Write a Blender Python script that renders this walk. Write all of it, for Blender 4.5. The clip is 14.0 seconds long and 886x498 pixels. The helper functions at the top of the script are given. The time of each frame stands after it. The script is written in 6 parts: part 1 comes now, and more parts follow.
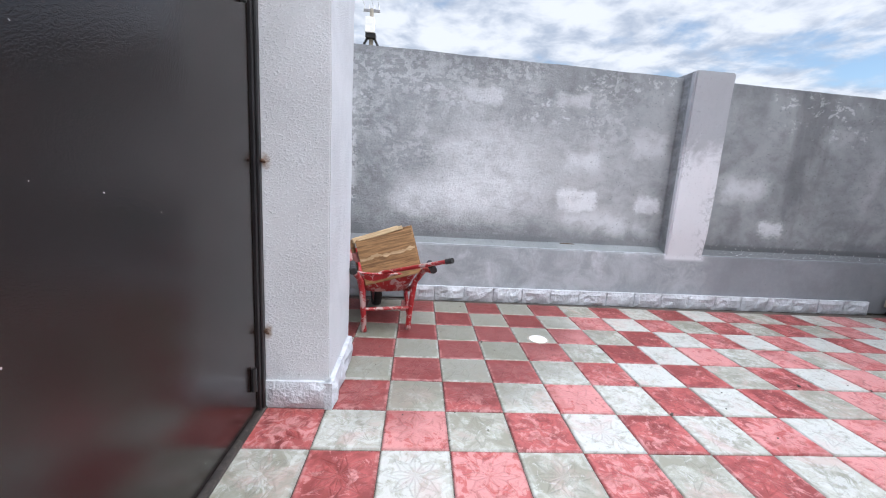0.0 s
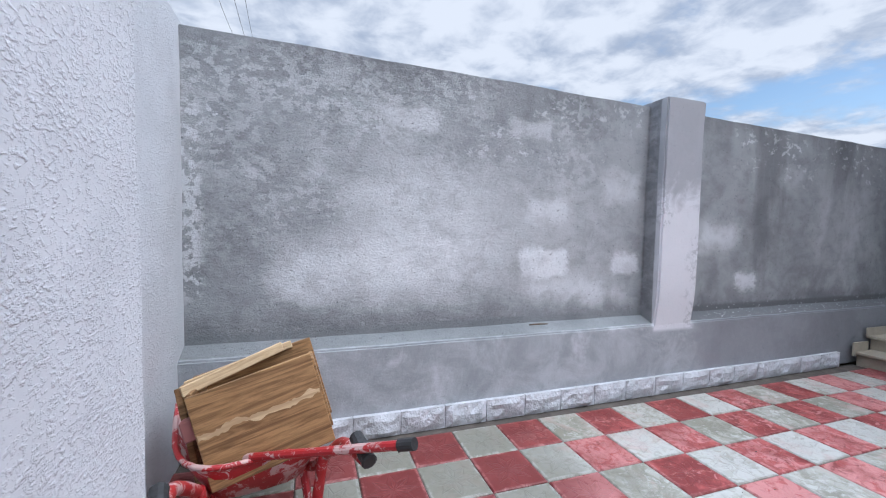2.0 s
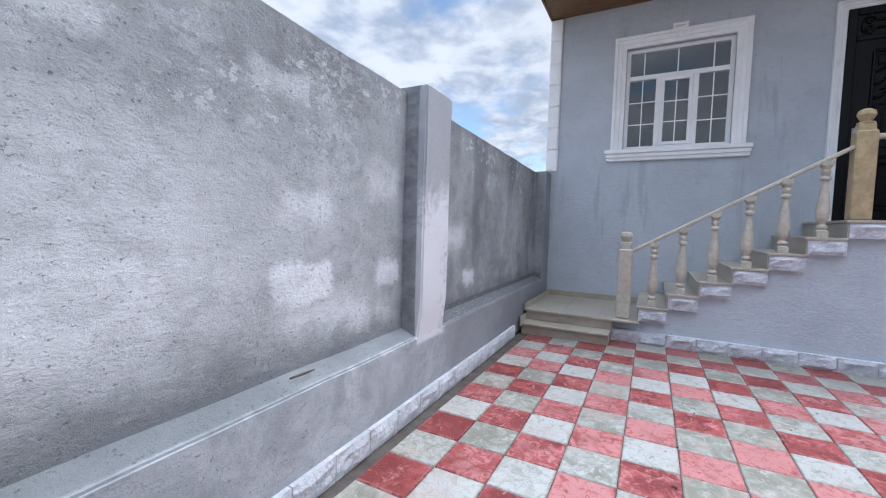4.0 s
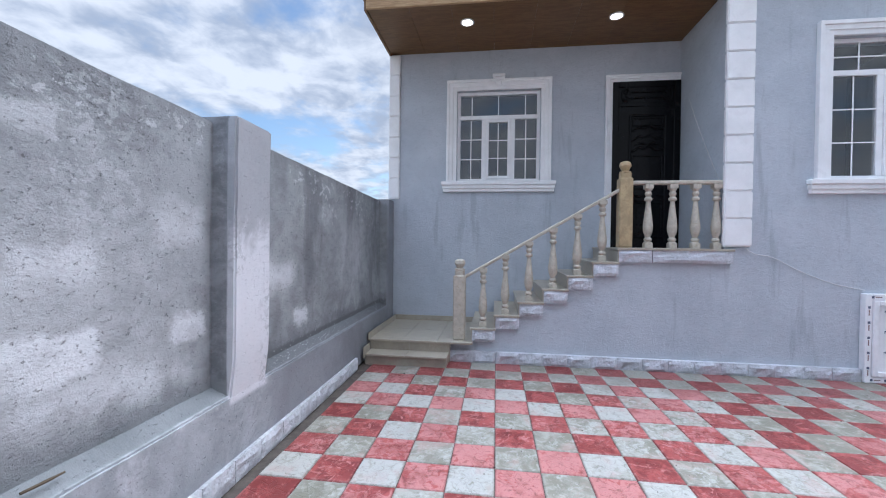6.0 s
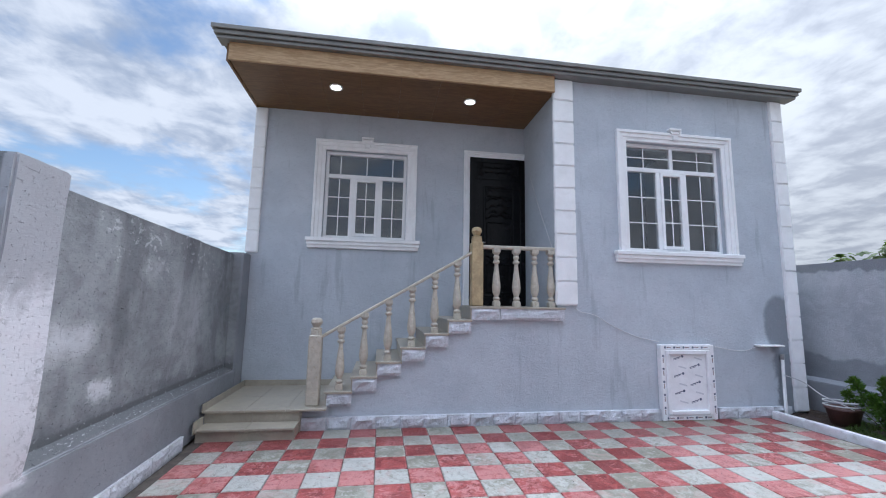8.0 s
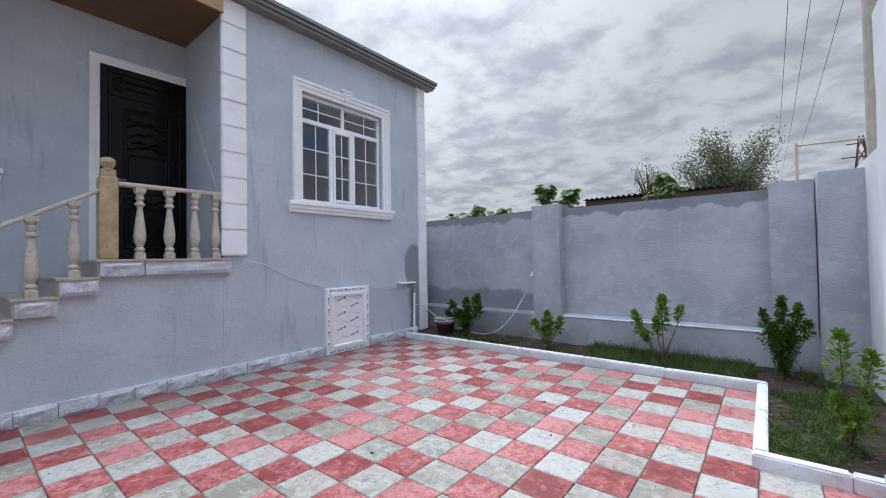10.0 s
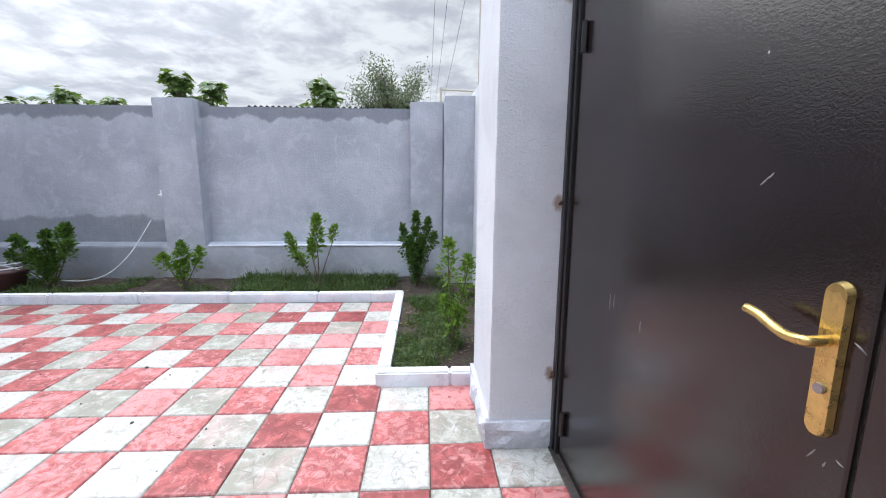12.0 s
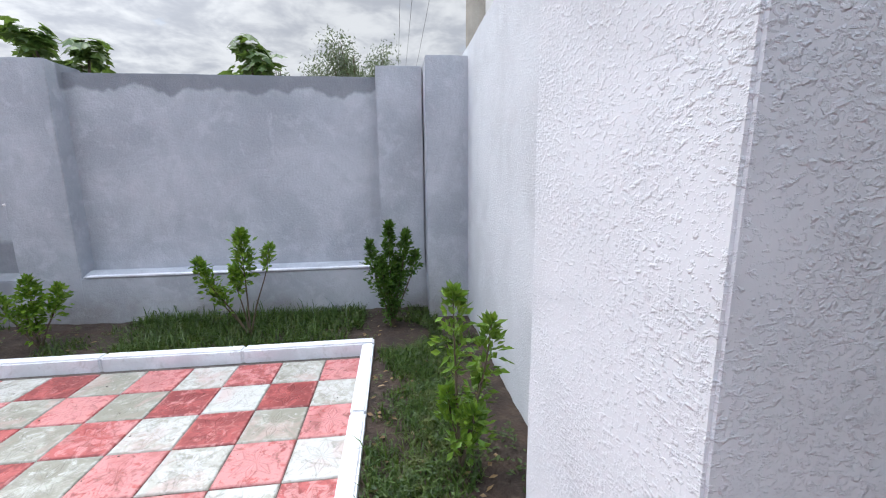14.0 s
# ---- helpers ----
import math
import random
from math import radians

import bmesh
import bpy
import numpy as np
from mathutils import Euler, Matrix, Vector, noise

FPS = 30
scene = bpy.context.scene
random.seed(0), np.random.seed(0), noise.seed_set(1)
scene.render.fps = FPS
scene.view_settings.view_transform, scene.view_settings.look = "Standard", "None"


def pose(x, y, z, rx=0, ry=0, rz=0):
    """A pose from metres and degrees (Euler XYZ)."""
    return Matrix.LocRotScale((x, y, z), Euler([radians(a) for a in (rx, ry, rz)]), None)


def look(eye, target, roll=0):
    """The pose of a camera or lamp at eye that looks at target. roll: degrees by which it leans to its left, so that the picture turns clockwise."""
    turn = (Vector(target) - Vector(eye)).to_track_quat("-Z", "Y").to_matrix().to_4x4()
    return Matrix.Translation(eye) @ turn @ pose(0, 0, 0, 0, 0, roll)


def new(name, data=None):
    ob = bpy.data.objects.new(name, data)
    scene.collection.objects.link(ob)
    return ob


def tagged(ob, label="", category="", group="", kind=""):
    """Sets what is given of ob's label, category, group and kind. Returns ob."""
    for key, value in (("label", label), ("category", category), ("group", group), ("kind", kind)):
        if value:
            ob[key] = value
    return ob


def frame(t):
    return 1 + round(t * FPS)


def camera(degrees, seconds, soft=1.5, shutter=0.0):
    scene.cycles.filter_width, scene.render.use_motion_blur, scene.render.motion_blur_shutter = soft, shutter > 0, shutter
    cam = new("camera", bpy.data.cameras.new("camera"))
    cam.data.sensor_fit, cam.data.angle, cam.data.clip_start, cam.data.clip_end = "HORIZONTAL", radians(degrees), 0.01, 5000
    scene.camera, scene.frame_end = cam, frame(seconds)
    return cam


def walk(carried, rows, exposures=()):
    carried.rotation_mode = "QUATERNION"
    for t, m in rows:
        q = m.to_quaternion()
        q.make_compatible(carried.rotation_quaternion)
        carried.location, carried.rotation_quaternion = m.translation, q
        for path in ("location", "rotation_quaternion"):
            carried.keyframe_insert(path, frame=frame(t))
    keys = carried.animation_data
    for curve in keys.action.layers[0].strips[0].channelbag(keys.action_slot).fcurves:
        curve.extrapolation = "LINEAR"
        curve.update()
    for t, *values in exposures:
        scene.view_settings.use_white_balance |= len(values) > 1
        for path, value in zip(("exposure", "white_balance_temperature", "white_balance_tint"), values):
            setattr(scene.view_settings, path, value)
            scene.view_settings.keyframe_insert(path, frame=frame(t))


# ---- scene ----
cam = camera(95.6, 14.0, 1.1)
PATH = [
    (0, (0.118, 0.33, 1.252), (0.253, 2.293, 0.894), 3.4),
    (0.5, (0.111, 0.683, 1.287), (0.322, 2.645, 0.961), 1.3),
    (1, (0.148, 1.064, 1.251), (0.458, 3.025, 1.009), 1.3),
    (1.5, (0.126, 1.405, 1.295), (0.583, 3.344, 1.11), 1.2),
    (2, (0.07, 1.815, 1.343), (0.703, 3.709, 1.231), 1.1),
    (2.5, (0.062, 2.217, 1.335), (0.874, 4.045, 1.293), 1.3),
    (3, (0.082, 2.548, 1.354), (1.155, 4.236, 1.325), 1.6),
    (3.5, (0.173, 2.813, 1.381), (1.708, 4.092, 1.305), 1.3),
    (4, (0.235, 2.855, 1.405), (2.008, 3.771, 1.286), 1.6),
    (4.2, (0.239, 2.852, 1.445), (2.067, 3.65, 1.301), 2.0),
    (6.3, (0.349, 2.576, 1.585), (2.339, 2.78, 1.615), 0.7),
    (6.5, (0.34, 2.528, 1.579), (2.332, 2.692, 1.646), 0.8),
    (7, (0.32, 2.429, 1.645), (2.315, 2.488, 1.773), 1.0),
    (7.2, (0.313, 2.394, 1.652), (2.307, 2.399, 1.813), 1.0),
    (9.3, (0.3, 2.225, 1.568), (1.957, 1.121, 1.754), -0.3),
    (9.5, (0.313, 2.197, 1.574), (1.866, 0.944, 1.715), -0.6),
    (10, (0.234, 2.101, 1.524), (1.49, 0.546, 1.568), -1.0),
    (10.5, (0.188, 1.981, 1.48), (1.109, 0.208, 1.391), -0.6),
    (11, (0.081, 1.713, 1.406), (0.701, -0.176, 1.191), -0.3),
    (11.5, (0.051, 1.431, 1.365), (0.332, -0.524, 1.052), -0.1),
    (12, (0.024, 1.053, 1.378), (-0.067, -0.917, 1.047), 0.3),
    (12.5, (-0.018, 0.674, 1.36), (-0.196, -1.297, 1.072), 1.3),
    (13, (0.014, 0.33, 1.347), (-0.239, -1.628, 1.029), 0.7),
    (14, (0.071, -0.444, 1.397), (-0.161, -2.398, 1.037), -0.7),
]
LIGHT = [(0.0, 0.38, 6150, 10), (1.0, 0.36, 6050, 10), (1.5, 0.30, 5950, 10), (2.5, 0.12, 5850, 10), (3.0, 0.16, 5850, 10), (4.2, 0.30, 5850, 10), (6.5, 0.22, 5750, 10), (7.2, 0.18, 5750, 10), (9.5, 0.08, 5950, 10), (10.5, -0.06, 6000, 10), (11.5, 0.26, 6050, 10), (12.0, 0.58, 6150, 10), (12.5, 0.66, 6200, 10), (13.4, 0.70, 6250, 10), (14.0, 0.44, 6250, 10)]
walk(cam, [(t, look(eye, target, roll)) for t, eye, target, roll in PATH], LIGHT)

# ---- world, sun ----
world = bpy.data.worlds.new("sky")
scene.world = world
world.use_nodes = True


class Net:
    """Short hand for node trees."""

    def __init__(self, tree):
        self.tree, self.links = tree, tree.links

    def add(self, kind):
        return self.tree.nodes.new(kind)

    def put(self, socket, value):
        if isinstance(value, bpy.types.NodeSocket):
            self.links.new(value, socket)
        elif value is not None:
            socket.default_value = value

    def math(self, op, a, b=None, c=None, clamp=False):
        node = self.add("ShaderNodeMath")
        node.operation, node.use_clamp = op, clamp
        for i, v in enumerate((a, b, c)):
            self.put(node.inputs[i], v)
        return node.outputs[0]

    def noise(self, vec, scale, detail=3.0, rough=0.55, distort=0.0):
        node = self.add("ShaderNodeTexNoise")
        self.put(node.inputs["Vector"], vec)
        self.put(node.inputs["Scale"], scale)
        self.put(node.inputs["Detail"], detail)
        self.put(node.inputs["Roughness"], rough)
        self.put(node.inputs["Distortion"], distort)
        return node.outputs["Fac"]

    def step(self, value, lo, hi, a=0.0, b=1.0):
        node = self.add("ShaderNodeMapRange")
        node.interpolation_type = "SMOOTHSTEP"
        for i, v in enumerate((value, lo, hi, a, b)):
            self.put(node.inputs[i], v)
        return node.outputs[0]

    def mix(self, fac, a, b, blend="MIX"):
        node = self.add("ShaderNodeMix")
        node.data_type, node.blend_type = "RGBA", blend
        for i, v in ((0, fac), (6, a), (7, b)):
            if isinstance(v, (tuple, list)) and len(v) == 3:
                v = (*v, 1.0)
            self.put(node.inputs[i], v)
        return node.outputs[2]

    def xyz(self, vec):
        node = self.add("ShaderNodeSeparateXYZ")
        self.put(node.inputs[0], vec)
        return node.outputs

    def join(self, x, y, z):
        node = self.add("ShaderNodeCombineXYZ")
        for i, v in enumerate((x, y, z)):
            self.put(node.inputs[i], v)
        return node.outputs[0]

    def bump(self, height, strength, distance, below=None):
        node = self.add("ShaderNodeBump")
        self.put(node.inputs["Strength"], strength)
        self.put(node.inputs["Distance"], distance)
        self.put(node.inputs["Height"], height)
        if below is not None:
            self.put(node.inputs["Normal"], below)
        return node.outputs[0]


SUN_AZ, SUN_EL = radians(-40), radians(46)   # the sun stands behind cloud, to the south-east
w = Net(world.node_tree)
world.node_tree.nodes.clear()
sky = w.add("ShaderNodeTexSky")
sky.sky_type, sky.sun_disc, sky.sun_elevation, sky.sun_rotation = "NISHITA", False, SUN_EL, radians(130)
sky.air_density, sky.dust_density, sky.ozone_density = 1.0, 0.6, 2.0
direction = w.add("ShaderNodeTexCoord").outputs["Generated"]
dx, dy, dz = w.xyz(direction)
lift = w.math("ADD", w.math("MAXIMUM", dz, 0.0), 0.16)
flat = w.join(w.math("DIVIDE", dx, lift), w.math("DIVIDE", dy, lift), 0.35)
big = w.noise(flat, 0.75, 6.0, 0.55, 0.1)
small = w.noise(flat, 2.3, 6.0, 0.58, 0.15)
ripple = w.noise(flat, 6.0, 5.0, 0.55, 0.3)
# thick cloud to the south, broken cloud to the north; an overcast sky is brightest overhead
north = w.step(dy, -0.35, 0.5)
cover = w.math("ADD", w.math("MULTIPLY", big, 0.6), w.math("MULTIPLY", small, 0.4))
edge = w.math("ADD", 0.33, w.math("MULTIPLY", north, 0.075))
cloud = w.step(cover, edge, w.math("ADD", edge, 0.1))
shade = w.step(w.math("ADD", w.math("MULTIPLY", small, 0.36), w.math("ADD", w.math("MULTIPLY", big, 0.22), w.math("MULTIPLY", ripple, 0.42))), 0.41, 0.58)
tone_s = w.mix(shade, (3.7, 3.85, 4.2), (5.8, 5.9, 6.0))
tone_n = w.mix(shade, (3.9, 4.4, 5.3), (7.2, 7.4, 7.8))
tone = w.mix(north, tone_s, tone_n)
clear = w.mix(1.0, sky.outputs[0], (1.5, 1.45, 1.35), "MULTIPLY")
zenith = w.step(dz, 0.50, 1.0, 1.0, 6.0)
# the cloud glows round the hidden sun
toward = w.math("ADD", w.math("ADD", w.math("MULTIPLY", dx, math.cos(SUN_AZ) * math.cos(SUN_EL)), w.math("MULTIPLY", dy, math.sin(SUN_AZ) * math.cos(SUN_EL))), w.math("MULTIPLY", dz, math.sin(SUN_EL)))
gain = w.math("MULTIPLY", zenith, w.step(toward, 0.70, 1.0, 1.0, 1.6))
colour = w.mix(1.0, w.mix(cloud, clear, tone), w.join(gain, gain, gain), "MULTIPLY")
back = w.add("ShaderNodeBackground")
w.put(back.inputs["Color"], colour)
back.inputs["Strength"].default_value = 0.1
out = w.add("ShaderNodeOutputWorld")
w.put(out.inputs[0], back.outputs[0])

sun = new("sun", bpy.data.lights.new("sun", "SUN"))
sun.data.energy, sun.data.angle, sun.data.color = 1.4, radians(70), (1.0, 0.96, 0.9)
sun.matrix_world = look((8 * math.cos(SUN_AZ), 8 * math.sin(SUN_AZ), 10), (0, 0, 0))


# ---- materials ----
def start(name):
    m = bpy.data.materials.new(name)
    m.use_nodes = True
    n = Net(m.node_tree)
    bsdf = m.node_tree.nodes["Principled BSDF"]
    where = n.add("ShaderNodeNewGeometry").outputs["Position"]
    return m, n, bsdf, where


def plain(name, base, rough=0.55, metal=0.0, var=0.15, scale=4.0, fine=70.0, bump=0.15, dist=0.004, coat=0.0, spec=0.5, stain=None, amount=0.3, by_object=False):
    """A surface of one base colour with broad and fine variation, soft stains and fine relief."""
    m, n, b, where = start(name)
    wide = n.noise(where, scale, 5.0, 0.6, 0.4)
    grain = n.noise(where, fine, 3.0, 0.6)
    dark = tuple(c * (1 - var) for c in base)
    light = tuple(min(1.0, c * (1 + var)) for c in base)
    col = n.mix(n.step(wide, 0.3, 0.7), dark, light)
    col = n.mix(n.math("MULTIPLY", n.step(grain, 0.35, 0.7), 0.35), col, tuple(c * (1 - 0.9 * var) for c in base))
    if stain:
        blot = n.step(n.noise(where, scale * 1.9, 6.0, 0.65, 0.8), 0.52, 0.68)
        col = n.mix(n.math("MULTIPLY", blot, amount), col, stain)
    if by_object:
        r = n.add("ShaderNodeObjectInfo").outputs["Random"]
        col = n.mix(n.math("MULTIPLY", r, 0.3), col, dark)
    n.put(b.inputs["Base Color"], col)
    n.put(b.inputs["Roughness"], n.math("ADD", rough - 0.08, n.math("MULTIPLY", wide, 0.16)))
    b.inputs["Metallic"].default_value, b.inputs["Coat Weight"].default_value = metal, coat
    b.inputs["Specular IOR Level"].default_value = spec
    if bump:
        n.put(b.inputs["Normal"], n.bump(grain, bump, dist))
    return m


def roughcast(name, base, dark, flecks=26.0, height=0.006, strength=0.8, rust=()):
    """Thrown plaster: flattened flakes with crisp lower edges, dense in some areas and rubbed smooth in others."""
    m, n, b, where = start(name)
    squash = n.add("ShaderNodeMapping")
    n.put(squash.inputs["Vector"], where)
    squash.inputs["Scale"].default_value = (0.8, 0.8, 1.15)
    at = squash.outputs[0]
    wide = n.noise(where, 2.2, 5.0, 0.6, 0.5)
    bare = n.math("MULTIPLY", n.math("SUBTRACT", n.noise(where, 3.1, 4.0, 0.6, 0.4), 0.5), 0.30)
    flake = n.step(n.math("SUBTRACT", n.noise(at, flecks, 3.0, 0.58, 0.0), bare), 0.50, 0.68)
    small_ = n.step(n.math("SUBTRACT", n.noise(at, flecks * 1.9, 3.0, 0.58, 0.0), bare), 0.52, 0.66)
    grain = n.noise(where, 190.0, 2.0)
    col = n.mix(n.step(wide, 0.35, 0.7), base, tuple(0.88 * c for c in base))
    col = n.mix(n.math("MULTIPLY", n.step(n.noise(where, 1.3, 4.0, 0.6, 1.0), 0.55, 0.75), 0.28), col, dark)
    for rx, ry, rz in rust:
        x, y, z = n.xyz(where)
        far = n.math("ADD", n.math("ADD", n.math("POWER", n.math("SUBTRACT", x, rx), 2.0), n.math("POWER", n.math("SUBTRACT", y, ry), 2.0)), n.math("MULTIPLY", n.math("POWER", n.math("SUBTRACT", z, rz), 2.0), 0.45))
        far = n.math("ADD", n.math("SQRT", far), n.math("MULTIPLY", n.math("SUBTRACT", n.noise(where, 40.0, 3.0), 0.5), 0.03))
        col = n.mix(n.math("MULTIPLY", n.step(far, 0.034, 0.012), 0.8), col, (0.24, 0.15, 0.09))
    n.put(b.inputs["Base Color"], col)
    b.inputs["Roughness"].default_value = 0.8
    b.inputs["Specular IOR Level"].default_value = 0.3
    h = n.math("ADD", n.math("ADD", flake, n.math("MULTIPLY", small_, 0.5)), n.math("MULTIPLY", grain, 0.08))
    n.put(b.inputs["Normal"], n.bump(h, strength, height))
    return m


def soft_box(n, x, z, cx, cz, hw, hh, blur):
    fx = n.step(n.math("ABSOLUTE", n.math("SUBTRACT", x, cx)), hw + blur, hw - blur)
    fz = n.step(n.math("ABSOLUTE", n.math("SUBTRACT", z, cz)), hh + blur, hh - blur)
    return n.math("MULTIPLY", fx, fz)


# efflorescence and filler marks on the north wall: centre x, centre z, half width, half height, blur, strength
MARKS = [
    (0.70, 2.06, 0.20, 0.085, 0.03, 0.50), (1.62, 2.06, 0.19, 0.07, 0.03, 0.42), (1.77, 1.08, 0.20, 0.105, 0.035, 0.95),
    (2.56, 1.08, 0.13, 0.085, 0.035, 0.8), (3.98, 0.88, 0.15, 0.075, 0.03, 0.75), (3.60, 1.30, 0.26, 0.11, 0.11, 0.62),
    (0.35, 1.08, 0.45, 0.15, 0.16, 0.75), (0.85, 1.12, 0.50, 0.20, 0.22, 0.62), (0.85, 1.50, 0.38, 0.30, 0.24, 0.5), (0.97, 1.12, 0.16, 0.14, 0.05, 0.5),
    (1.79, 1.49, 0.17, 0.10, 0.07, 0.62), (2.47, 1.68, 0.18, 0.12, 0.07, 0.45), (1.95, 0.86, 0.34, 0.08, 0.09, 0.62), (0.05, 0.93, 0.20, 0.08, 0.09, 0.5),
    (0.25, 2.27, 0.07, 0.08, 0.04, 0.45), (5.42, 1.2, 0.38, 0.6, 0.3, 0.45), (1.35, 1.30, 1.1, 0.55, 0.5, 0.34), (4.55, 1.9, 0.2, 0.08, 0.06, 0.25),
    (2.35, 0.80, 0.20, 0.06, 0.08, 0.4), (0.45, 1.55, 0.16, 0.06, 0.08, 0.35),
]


def north_wall_paint():
    m, n, b, where = start("weathered_grey_render")
    x, y, z = n.xyz(where)
    tear = n.add("ShaderNodeMapping")
    n.put(tear.inputs["Vector"], where)
    tear.inputs["Scale"].default_value = (0.85, 0.85, 1.15)
    at = tear.outputs[0]
    yy = n.math("SUBTRACT", y, n.math("MULTIPLY", x, 0.012))
    warp = n.math("ADD", n.math("MULTIPLY", n.math("SUBTRACT", n.noise(where, 5.0, 4.0, 0.6), 0.5), 0.20), n.math("MULTIPLY", n.math("SUBTRACT", n.noise(at, 34.0, 3.0, 0.6), 0.5), 0.10))
    wx, wz = n.math("ADD", x, warp), n.math("ADD", z, n.math("MULTIPLY", warp, 0.8))
    wide = n.noise(where, 1.3, 6.0, 0.58, 0.4)
    mottle = n.noise(at, 7.0, 6.0, 0.66, 0.3)
    fine = n.noise(where, 14.0, 5.0, 0.65, 0.5)
    col = n.mix(n.step(wide, 0.32, 0.7), (0.252, 0.266, 0.28), (0.375, 0.394, 0.41))
    col = n.mix(n.math("MULTIPLY", n.step(mottle, 0.40, 0.68), 0.45), col, (0.42, 0.44, 0.458))
    col = n.mix(n.math("MULTIPLY", n.step(mottle, 0.48, 0.30), 0.4), col, (0.20, 0.204, 0.215))
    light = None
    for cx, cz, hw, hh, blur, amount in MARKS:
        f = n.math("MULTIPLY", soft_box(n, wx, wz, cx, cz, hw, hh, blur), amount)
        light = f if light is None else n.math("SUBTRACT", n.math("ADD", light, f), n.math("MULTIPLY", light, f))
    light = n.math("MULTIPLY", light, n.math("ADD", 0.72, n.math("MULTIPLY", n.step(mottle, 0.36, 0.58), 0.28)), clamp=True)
    # scraped chips of lime, thickest below the coping and in the west corner
    chip = n.step(n.noise(at, 13.0, 6.0, 0.68, 0.25), 0.565, 0.60)
    band = n.math("MULTIPLY", n.math("MULTIPLY", n.step(z, 1.72, 1.9), n.step(z, 2.42, 2.25)), n.step(n.noise(where, 2.1, 3.0, 0.5), 0.44, 0.58))
    corner = n.math("MULTIPLY", n.step(n.math("ADD", x, n.math("MULTIPLY", fine, 0.08)), -0.44, -0.51), n.math("MULTIPLY", n.step(z, 0.8, 1.0), n.step(z, 2.15, 1.95)))
    chips = n.math("MAXIMUM", n.math("MULTIPLY", chip, n.math("MULTIPLY", band, 0.55)), n.math("MULTIPLY", n.step(n.noise(where, 19.0, 5.0, 0.66), 0.46, 0.52), n.math("MULTIPLY", corner, 0.6)))
    light = n.math("MAXIMUM", light, chips)
    # peeling skin of lime on the rough western stretch
    skin = n.step(n.noise(at, 17.0, 8.0, 0.70, 0.0), 0.49, 0.53)
    worn_ = n.math("MULTIPLY", n.step(n.math("ADD", x, n.math("MULTIPLY", wide, 0.6)), 3.0, 2.2), n.step(n.math("ADD", z, n.math("MULTIPLY", mottle, 0.4)), 1.25, 1.6))
    light = n.math("MAXIMUM", light, n.math("MULTIPLY", skin, n.math("MULTIPLY", worn_, n.step(n.noise(where, 1.9, 3.0, 0.5), 0.34, 0.60, 0.05, 0.38))))
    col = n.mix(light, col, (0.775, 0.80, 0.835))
    # damp foot above the ledge, with a ragged crust
    foot = n.step(n.math("ADD", z, n.math("MULTIPLY", n.noise(where, 4.0, 6.0, 0.66, 0.5), 0.55)), 1.14, 0.93)
    col = n.mix(n.math("MULTIPLY", foot, 0.62), col, (0.185, 0.19, 0.202))
    crust = n.math("MULTIPLY", n.step(n.math("ADD", z, n.math("MULTIPLY", fine, 0.16)), 0.80, 0.74), n.step(n.noise(where, 17.0, 5.0, 0.68), 0.50, 0.56))
    col = n.mix(n.math("MULTIPLY", crust, 0.5), col, (0.42, 0.43, 0.45))
    # drips and damp under the coping
    streak = n.noise(n.join(n.math("MULTIPLY", x, 9.0), y, n.math("MULTIPLY", z, 0.8)), 1.0, 4.0, 0.6)
    damp = n.math("MULTIPLY", n.step(n.math("ADD", z, n.math("MULTIPLY", streak, 0.5)), 2.35, 2.75), 0.45)
    col = n.mix(damp, col, (0.13, 0.135, 0.15))
    east = n.math("MULTIPLY", n.step(x, 3.05, 3.3), n.step(n.noise(n.join(x, 0.0, n.math("MULTIPLY", z, 0.35)), 1.6, 4.0, 0.6, 0.6), 0.42, 0.62))
    col = n.mix(n.math("MULTIPLY", east, n.math("SUBTRACT", 0.55, n.math("MULTIPLY", light, 0.5))), col, (0.14, 0.145, 0.157))
    # the base course and the pier carry a paler, thinner coat
    pale = n.step(n.math("ADD", yy, n.math("MULTIPLY", fine, 0.03)), 4.37, 4.335)
    coat = n.mix(n.step(n.noise(where, 3.2, 5.0, 0.65, 0.6), 0.35, 0.68), (0.33, 0.352, 0.378), (0.485, 0.512, 0.548))
    coat = n.mix(n.math("MULTIPLY", n.step(n.noise(where, 2.1, 6.0, 0.66, 0.4), 0.52, 0.66), 0.7), coat, (0.65, 0.675, 0.72))
    coat = n.mix(n.math("MULTIPLY", n.step(n.math("ADD", x, n.math("MULTIPLY", wide, 0.4)), 3.25, 3.6), 0.85), coat, n.mix(n.step(wide, 0.35, 0.65), (0.235, 0.245, 0.27), (0.30, 0.31, 0.34)))
    col = n.mix(n.math("MULTIPLY", pale, 0.85), col, coat)
    on_pier = n.math("MULTIPLY", soft_box(n, x, z, 2.96, 1.52, 0.22, 1.0, 0.02), n.step(n.math("ADD", yy, n.math("MULTIPLY", fine, 0.02)), 4.352, 4.340))
    patch = n.step(n.math("ADD", z, n.math("MULTIPLY", n.noise(where, 5.0, 5.0, 0.65, 0.6), 0.9)), 2.25, 1.95)
    scuff = n.math("MULTIPLY", n.step(n.noise(where, 24.0, 5.0, 0.68), 0.50, 0.56), n.step(n.noise(where, 2.7, 3.0, 0.5), 0.46, 0.56))
    face = n.mix(patch, (0.42, 0.43, 0.46), (0.77, 0.775, 0.82))
    face = n.mix(n.math("MULTIPLY", scuff, 0.55), face, (0.40, 0.41, 0.44))
    col = n.mix(n.math("MULTIPLY", on_pier, 0.9), col, face)
